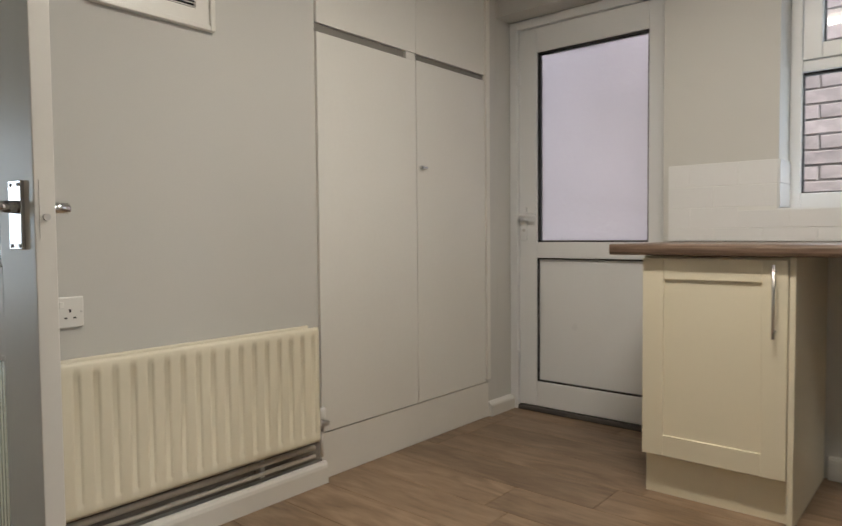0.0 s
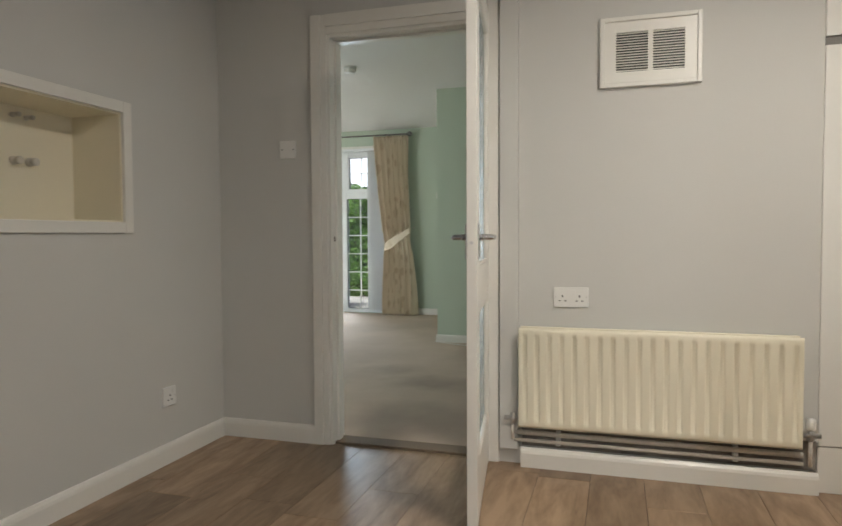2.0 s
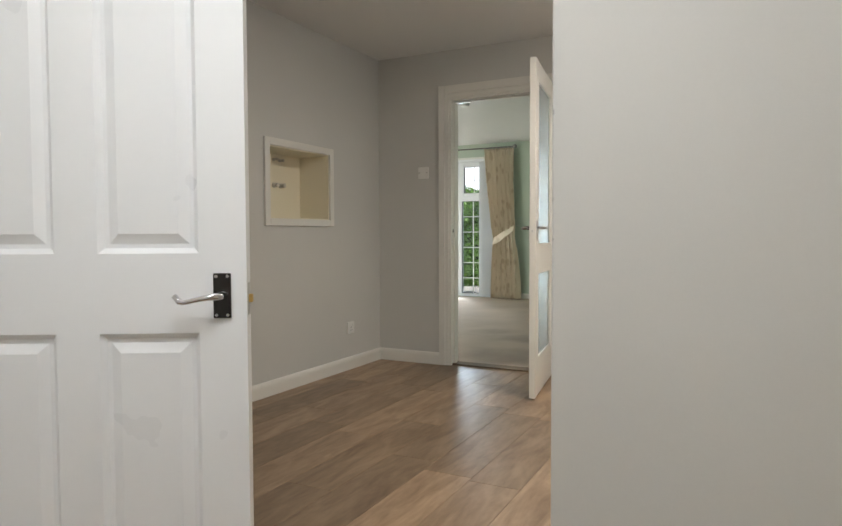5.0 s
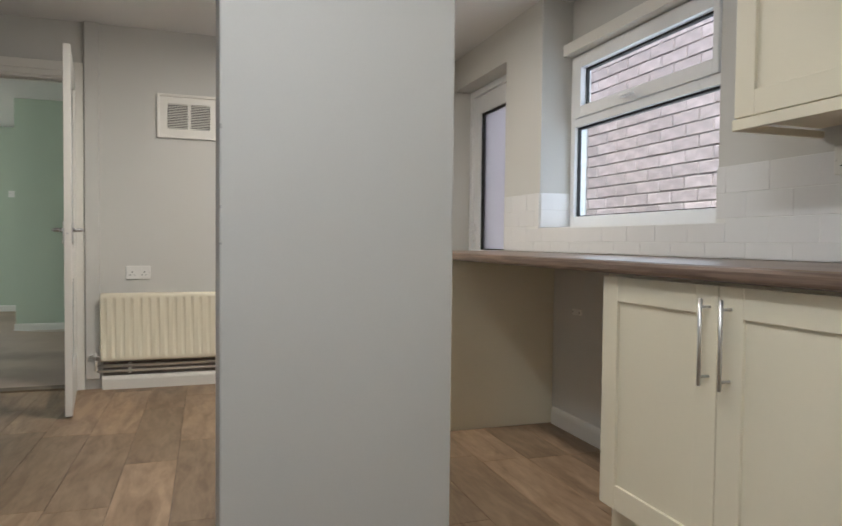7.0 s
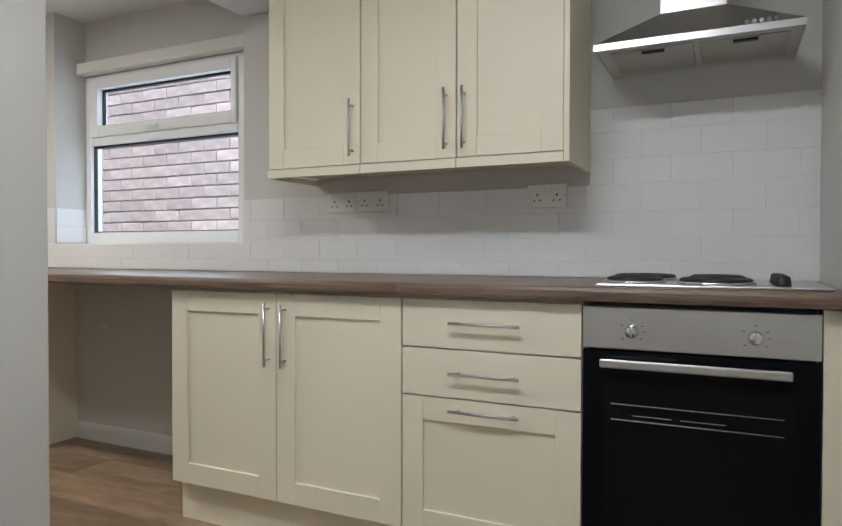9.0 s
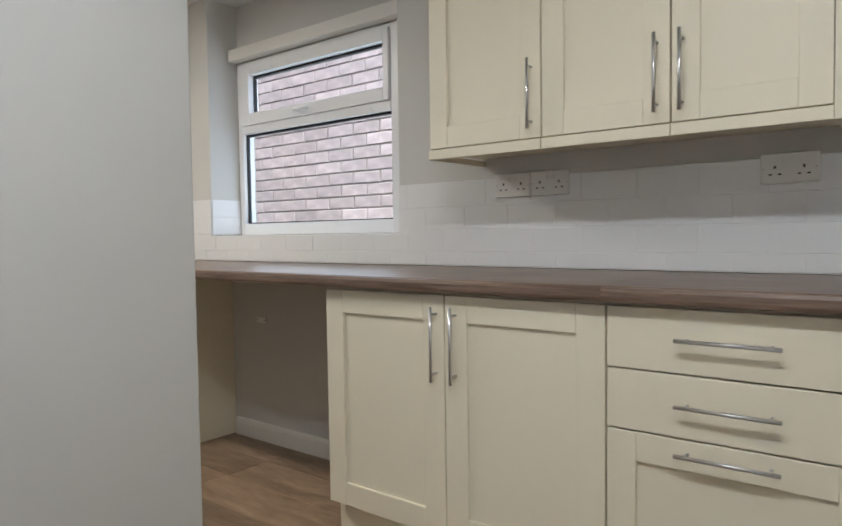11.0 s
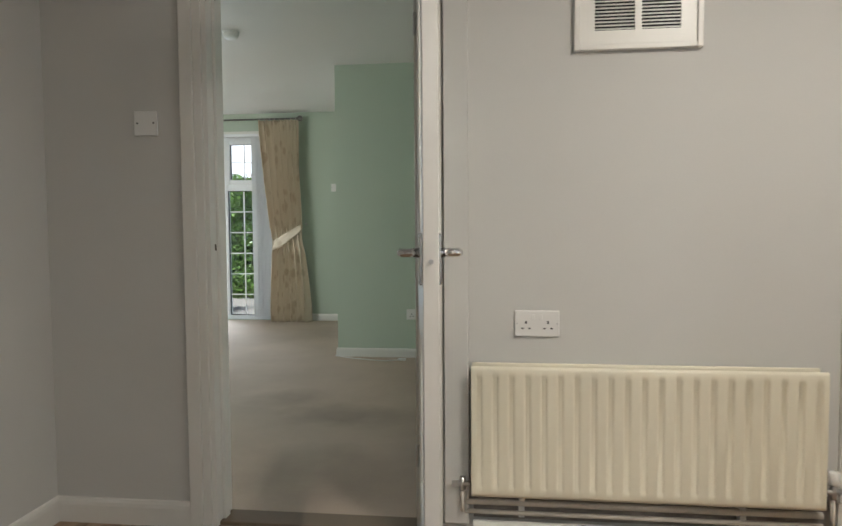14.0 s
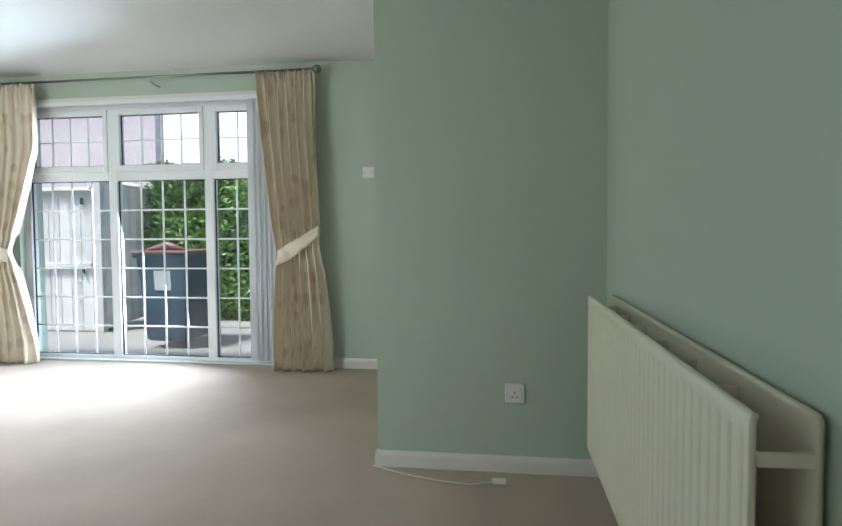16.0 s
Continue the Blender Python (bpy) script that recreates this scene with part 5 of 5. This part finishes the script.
def hedge():
    h = tagged(thing("hedge", (-10.2, -1.0, -0.1), "dense green leafy garden hedge", "hedge"))
    rng = random.Random(11)
    vs, fs = [], []
    for _ in range(28000):
        y = rng.uniform(-4.27, 2.2)
        z = rng.uniform(-0.1, 2.02 + 0.22 * noise.noise((y * 1.7, 3, 0)))
        x = -9.85 + 0.35 * noise.noise((y * 1.3, z * 1.3, 7)) - abs(rng.gauss(0, 0.16))
        c = Vector((x, y, z))
        d1 = Vector((rng.uniform(-0.3, 1), rng.uniform(-1, 1), rng.uniform(-0.6, 0.9))).normalized()
        d2 = d1.cross(Vector((rng.uniform(-1, 1), rng.uniform(-1, 1), rng.uniform(-1, 1)))).normalized()
        L, W2 = rng.uniform(0.06, 0.115), rng.uniform(0.013, 0.024)
        b_ = len(vs)
        vs += [c - d1 * L * 0.5, c + d2 * W2, c + d1 * L * 0.6, c - d2 * W2]
        fs += [(b_, b_ + 1, b_ + 2), (b_, b_ + 2, b_ + 3)]
    off = ORIG[h.name]
    me = bpy.data.meshes.new("leaves")
    me.from_pydata([v_ - off for v_ in vs], [], fs)
    me.materials.append(LEAF)
    o = new("leaves", me)
    o.parent = h
    tagged(o, kind="stuff")
    bm = bmesh.new()
    for _ in range(40):
        y = rng.uniform(-4.2, 2.1)
        tube([(-10.05, y, -0.1), (-10.0, y + rng.uniform(-0.2, 0.2), 0.9), (-9.95, y + rng.uniform(-0.4, 0.4), 2.0)], [0.02, 0.014, 0.006], 6, bm)
    part("stems", bm, TWIG, h)
    # near-black box added behind the leaves, its colour stands in for deep shade
    part("shade_core", boxes((-10.9, -4.2, -0.1, -10.15, 2.1, 1.95)), mat("hedge_shade", (0.02, 0.035, 0.012), 0.9), h)


hedge()

# wheelie bin
wb = thing("wheelie_bin", (-8.06, -2.76, -0.1), "blue-grey plastic wheelie bin with a white label", "bin", rz=90, local=True)
bm = bmesh.new()
lo = [(-0.22, -0.26, 0.08), (0.22, -0.26, 0.08), (0.22, 0.26, 0.08), (-0.22, 0.26, 0.08)]
hi = [(-0.28, -0.33, 0.95), (0.28, -0.33, 0.95), (0.28, 0.36, 0.95), (-0.28, 0.36, 0.95)]
a, b = [bm.verts.new(c) for c in lo], [bm.verts.new(c) for c in hi]
for k in range(4):
    bm.faces.new((a[k], a[(k + 1) % 4], b[(k + 1) % 4], b[k]))
bm.faces.new(a)
bm.faces.new(b)
bmesh.ops.bevel(bm, geom=bm.edges[:], offset=0.02, segments=2, affect="EDGES")
part("body", bm, BINM, wb)
part("rim", boxes((-0.30, -0.35, 0.93, 0.30, 0.38, 0.965), bev=0.008), BINM, wb)
bm = boxes((-0.31, -0.37, 0.967, 0.31, 0.40, 1.0), bev=0.012)
part("lid", bm, RED, wb, "maroon plastic lid")
part("bag", tube([(-0.2, -0.25, 1.0), (0.0, -0.2, 1.045), (0.2, -0.22, 1.0)], [0.02, 0.05, 0.02], 8), RED, wb, "maroon plastic bag on the lid", True)
bm = bmesh.new()
q = [bm.verts.new(c) for c in ((-0.09, -0.307, 0.60), (0.09, -0.307, 0.60), (0.09, -0.323, 0.80), (-0.09, -0.323, 0.80))]
bm.faces.new(q)
bmesh.ops.solidify(bm, geom=bm.faces[:], thickness=0.004)
part("label", bm, mat("white_label", (0.85, 0.85, 0.85), 0.6), wb, "white paper label")
for sx in (-0.24, 0.24):
    wl = part("wheel", cyl((sx - 0.025, 0.30, 0.10), (sx + 0.025, 0.30, 0.10), 0.10, 20), RUBBER, wb)
    part("rim", cyl((sx - 0.028, 0.30, 0.10), (sx + 0.028, 0.30, 0.10), 0.05, 14), DARKP, wl)
part("axle", cyl((-0.22, 0.30, 0.10), (0.22, 0.30, 0.10), 0.012, 8), STEEL, wb)
part("handle_bar", tube([(-0.25, 0.36, 0.95), (-0.25, 0.42, 0.97), (0.25, 0.42, 0.97), (0.25, 0.36, 0.95)], 0.014, 8), BINM, wb)

# fence of upright boards and a gate
fe = thing("fence", (-9.7, -4.25, -0.1), "weathered grey wooden board fence beside the hedge", "fence")
for i in range(20):
    x = -8.78 - i * 0.115
    y = -4.10 - 0.16 * i * 0.115
    part("board", boxes((x - 0.108, y - 0.012 * (i % 2) - 0.018, -0.05, x, y - 0.012 * (i % 2), 1.66 + 0.01 * math.sin(i * 2.1))), FENCE, fe)
for z in (0.3, 1.5):
    part("rail", tube([(-8.8, -4.15, z), (-11.0, -4.50, z)], 0.03, 4), FENCE, fe)
part("top_rail", tube([(-8.74, -4.105, 1.69), (-11.0, -4.465, 1.69)], 0.035, 4), FENCE, fe)
for x in (-8.72, -10.4):
    part("post", boxes((x - 0.09, -4.20 + 0.16 * (x + 8.72), -0.1, x, -4.11 + 0.16 * (x + 8.72), 1.74), bev=0.006), FENCE, fe)
gs = thing("garden_store", (-8.9, -5.0, -0.1), "pale grey weathered wooden store cupboard against the fence", "shed")
part("body", boxes((-9.2, -5.8, -0.1, -8.75, -4.24, 1.58)), FENCE, gs)
for i in range(11):
    y = -5.8 + i * 0.1418
    for z0, z1 in ((-0.08, 0.66), (0.73, 1.50)):
        part("board", boxes((-8.75, y + 0.004, z0, -8.735, y + 0.138, z1)), FENCE, gs)
part("roof", boxes((-9.25, -5.85, 1.58, -8.68, -4.22, 1.62), bev=0.006), FENCE, gs)
part("ledge", boxes((-8.75, -5.8, 0.662, -8.70, -4.24, 0.728), bev=0.004), FENCE, gs)
for z in (1.52, 0.70):
    part("latch", boxes((-8.72, -4.36, z - 0.10, -8.70, -4.33, z - 0.02)), DARKP, gs)
for z in (0.28, 0.50):
    part("bolt", cyl((-8.735, -4.42, z), (-8.72, -4.42, z), 0.014, 10), STEEL, gs)

# house across the garden
hs = thing("house", (-17, -15, -0.1), "pale brick house beyond the garden hedge", "house")
part("wall", boxes((-17.4, -22, -0.1, -17.0, -8.4, 5.6)), BRICK, hs)
bm = bmesh.new()
a = [bm.verts.new(c) for c in ((-16.6, -22.3, 5.5), (-16.6, -8.2, 5.5), (-21, -8.2, 8.4), (-21, -22.3, 8.4))]
b = [bm.verts.new(v_.co + Vector((0, 0, 0.15))) for v_ in a]
for k in range(4):
    bm.faces.new((a[k], a[(k + 1) % 4], b[(k + 1) % 4], b[k]))
bm.faces.new(a)
bm.faces.new(b)
part("roof", bm, mat("roof_tile", (0.16, 0.10, 0.08), 0.85, var=0.2), hs)

# bright cloudy sky far beyond the garden
cloud = bpy.data.materials.new("bright_cloud")
cloud.use_nodes = True
cn, cl_ = cloud.node_tree.nodes, cloud.node_tree.links
em, nzc, crc = cn.new("ShaderNodeEmission"), cn.new("ShaderNodeTexNoise"), cn.new("ShaderNodeValToRGB")
nzc.inputs["Scale"].default_value, nzc.inputs["Detail"].default_value = 0.03, 5
crc.color_ramp.elements[0].color, crc.color_ramp.elements[1].color = (0.80, 0.86, 0.95, 1), (1, 1, 1, 1)
em.inputs["Strength"].default_value = 1.3
cl_.new(cn.new("ShaderNodeTexCoord").outputs["Object"], nzc.inputs["Vector"])
cl_.new(nzc.outputs["Fac"], crc.inputs["Fac"])
cl_.new(crc.outputs["Color"], em.inputs["Color"])
cl_.new(em.outputs[0], cn["Material Output"].inputs["Surface"])
structure("backdrop", boxes((-90.5, -90, -0.1, -90, 60, 45)), cloud, "bright white overcast sky in the distance", "sky")

# ---- pieces last: floor planks, wall tiles, neighbour's bricks ----


def solid(name, verts, faces, material):
    me = bpy.data.meshes.new(name)
    me.from_pydata(verts, [], faces)
    me.materials.append(material)
    return me


def slab_mesh(name, lx, ly, lz, ch, material):
    """A block from 0 to lx, ly, lz with a chamfered top edge."""
    v_ = [(0, 0, 0), (lx, 0, 0), (lx, ly, 0), (0, ly, 0), (0, 0, lz - ch), (lx, 0, lz - ch), (lx, ly, lz - ch), (0, ly, lz - ch), (ch, ch, lz), (lx - ch, ch, lz), (lx - ch, ly - ch, lz), (ch, ly - ch, lz)]
    f = [(3, 2, 1, 0)] + [(k, (k + 1) % 4, 4 + (k + 1) % 4, 4 + k) for k in range(4)] + [(4 + k, 4 + (k + 1) % 4, 8 + (k + 1) % 4, 8 + k) for k in range(4)] + [(8, 9, 10, 11)]
    return solid(name, v_, f, material)


floor_ = tagged(thing("floor", (0, 0, 0), "brown oak-effect plank floor with a slight sheen", "floor", kind="structure"))
PW, PL = 0.212, 0.95
rng = random.Random(4)
meshes = {}
y, row = -0.208, 0
while y < 3.95:
    x = WX - 0.02 - rng.uniform(0.1, 1.0)
    while x < EX:
        x0, x1 = max(x, WX - 0.02), min(x + PL, EX)
        yy0, yy1 = y, min(y + PW, 3.93)
        if x1 - x0 > 0.02 and not (x0 > 0.95 and yy1 < 0.5):
            key = (round(x1 - x0, 3), round(yy1 - yy0, 3))
            if key not in meshes:
                meshes[key] = slab_mesh("plank", key[0] - 0.0018, key[1] - 0.0018, 0.004, 0.0008, FLOORW)
            o = new("plank", meshes[key])
            o.parent, o.location = floor_, (x0, yy0, -0.004)
        x += PL
    y += PW
    row += 1

tiles = tagged(thing("tiled_splashback", (1.5, NY, 0.92), "white glazed brick-shaped wall tiles with pale grout", "tiles", kind="structure"))
TW, TH = 0.19, 0.0885
TZ = [0.918, 0.972, 1.059, 1.148, 1.245, 1.334, 1.427, 1.512]
part("grout", boxes((-0.66, NY - 0.0065, 0.917, -0.228, NY - 0.0005, 1.245), (-0.228, NY - 0.0065, 0.917, 1.10, NY - 0.0005, 1.044), (1.10, NY - 0.0065, 0.917, EX, NY - 0.0005, 1.245), (2.68, NY - 0.0065, 1.245, EX, NY - 0.0005, 1.512)), GROUT, tiles)
tmesh = {}
for r in range(7):
    z0, z1 = TZ[r], TZ[r + 1]
    x = -0.66 - (0.095 if r % 2 else 0.0)
    while x < EX:
        spans = [(x, x + TW)]
        lim0, lim1 = (-0.66, EX) if r < 4 else (2.68, EX)
        out = []
        for a_, b_ in spans:
            a_, b_ = max(a_, lim0), min(b_, lim1)
            if z1 > 1.045:
                if a_ >= -0.228 and b_ <= 1.10 and r > 1:
                    continue
                if r > 1 and a_ < -0.228 < b_:
                    b_ = -0.228
                if r > 1 and a_ < 1.10 < b_:
                    a_ = 1.10
            zt = 1.044 if (r == 1 and b_ > -0.228 and a_ < 1.10) else z1
            if b_ - a_ > 0.012:
                out.append((a_, b_, zt))
        for a_, b_, zt in out:
            key = (round(b_ - a_, 3), round(zt - z0, 4))
            if key not in tmesh:
                lx, lz = key[0] - 0.0016, key[1] - 0.0016
                c = 0.0011
                vv = [(0, 0, 0), (lx, 0, 0), (lx, 0, lz), (0, 0, lz), (0, -0.0035, 0), (lx, -0.0035, 0), (lx, -0.0035, lz), (0, -0.0035, lz), (c, -0.005, c), (lx - c, -0.005, c), (lx - c, -0.005, lz - c), (c, -0.005, lz - c)]
                ff = [(0, 1, 2, 3)] + [(k, 4 + k, 4 + (k + 1) % 4, (k + 1) % 4) for k in range(4)] + [(4 + k, 8 + k, 8 + (k + 1) % 4, 4 + (k + 1) % 4) for k in range(4)] + [(11, 10, 9, 8)]
                tmesh[key] = solid("tile", vv, ff, TILE)
            o = new("tile", tmesh[key])
            o.parent = tiles
            o.matrix_basis = pose(a_ - 1.5 + 0.001, -0.003, z0 - 0.92 + 0.001, rng.gauss(0, 0.10), 0, rng.gauss(0, 0.10))
        x += TW

for z0, z1 in ((1.055, 1.1505), (1.1515, 1.245)):
    part("reveal_tile", boxes((-0.2275, NY + 0.001, z0, -0.222, NY + 0.185, z1), bev=0.001), TILE, tiles)
# neighbour's brick wall outside the kitchen
nb = thing("neighbour_wall", (-1, 4.68, -0.1), "neighbouring pale red-brown brick house wall close outside", "wall", kind="structure")
part("mortar", boxes((-9, 4.692, -0.1, 6, 4.9, 5.2)), MORTAR, nb)
bmsh = slab_mesh("brick", 0.213, 0.066, 0.014, 0.003, BRICK)
rng = random.Random(9)
rest_v, rest_f = [], []
BO = ORIG[nb.name]
count = 0
for cz in range(-1, 68):
    z = cz * 0.076
    for k in range(-40, 28):
        x = k * 0.2235 + (0.112 if cz % 2 else 0)
        if not -8.9 < x < 5.7:
            continue
        near = -2.5 < x < 0.85 and 1.05 < z < 2.2
        if near and count < 300:
            o = new("brick", bmsh)
            o.parent = nb
            o.matrix_basis = pose(x - BO.x, 4.694 - BO.y + rng.uniform(-0.002, 0.002), z - BO.z, 90, rng.gauss(0, 0.3), 0)
            count += 1
        else:
            b_ = len(rest_v)
            for dy in (0, -0.012):
                rest_v += [Vector((x, 4.694 + dy, z)) - BO, Vector((x + 0.213, 4.694 + dy, z)) - BO, Vector((x + 0.213, 4.694 + dy, z + 0.065)) - BO, Vector((x, 4.694 + dy, z + 0.065)) - BO]
            rest_f += [(b_ + 4, b_ + 5, b_ + 6, b_ + 7)] + [(b_ + i, b_ + (i + 1) % 4, b_ + 4 + (i + 1) % 4, b_ + 4 + i) for i in range(4)]
o = new("bricks", solid("bricks", rest_v, rest_f, BRICK))
o.parent = nb
tagged(o, kind="stuff")
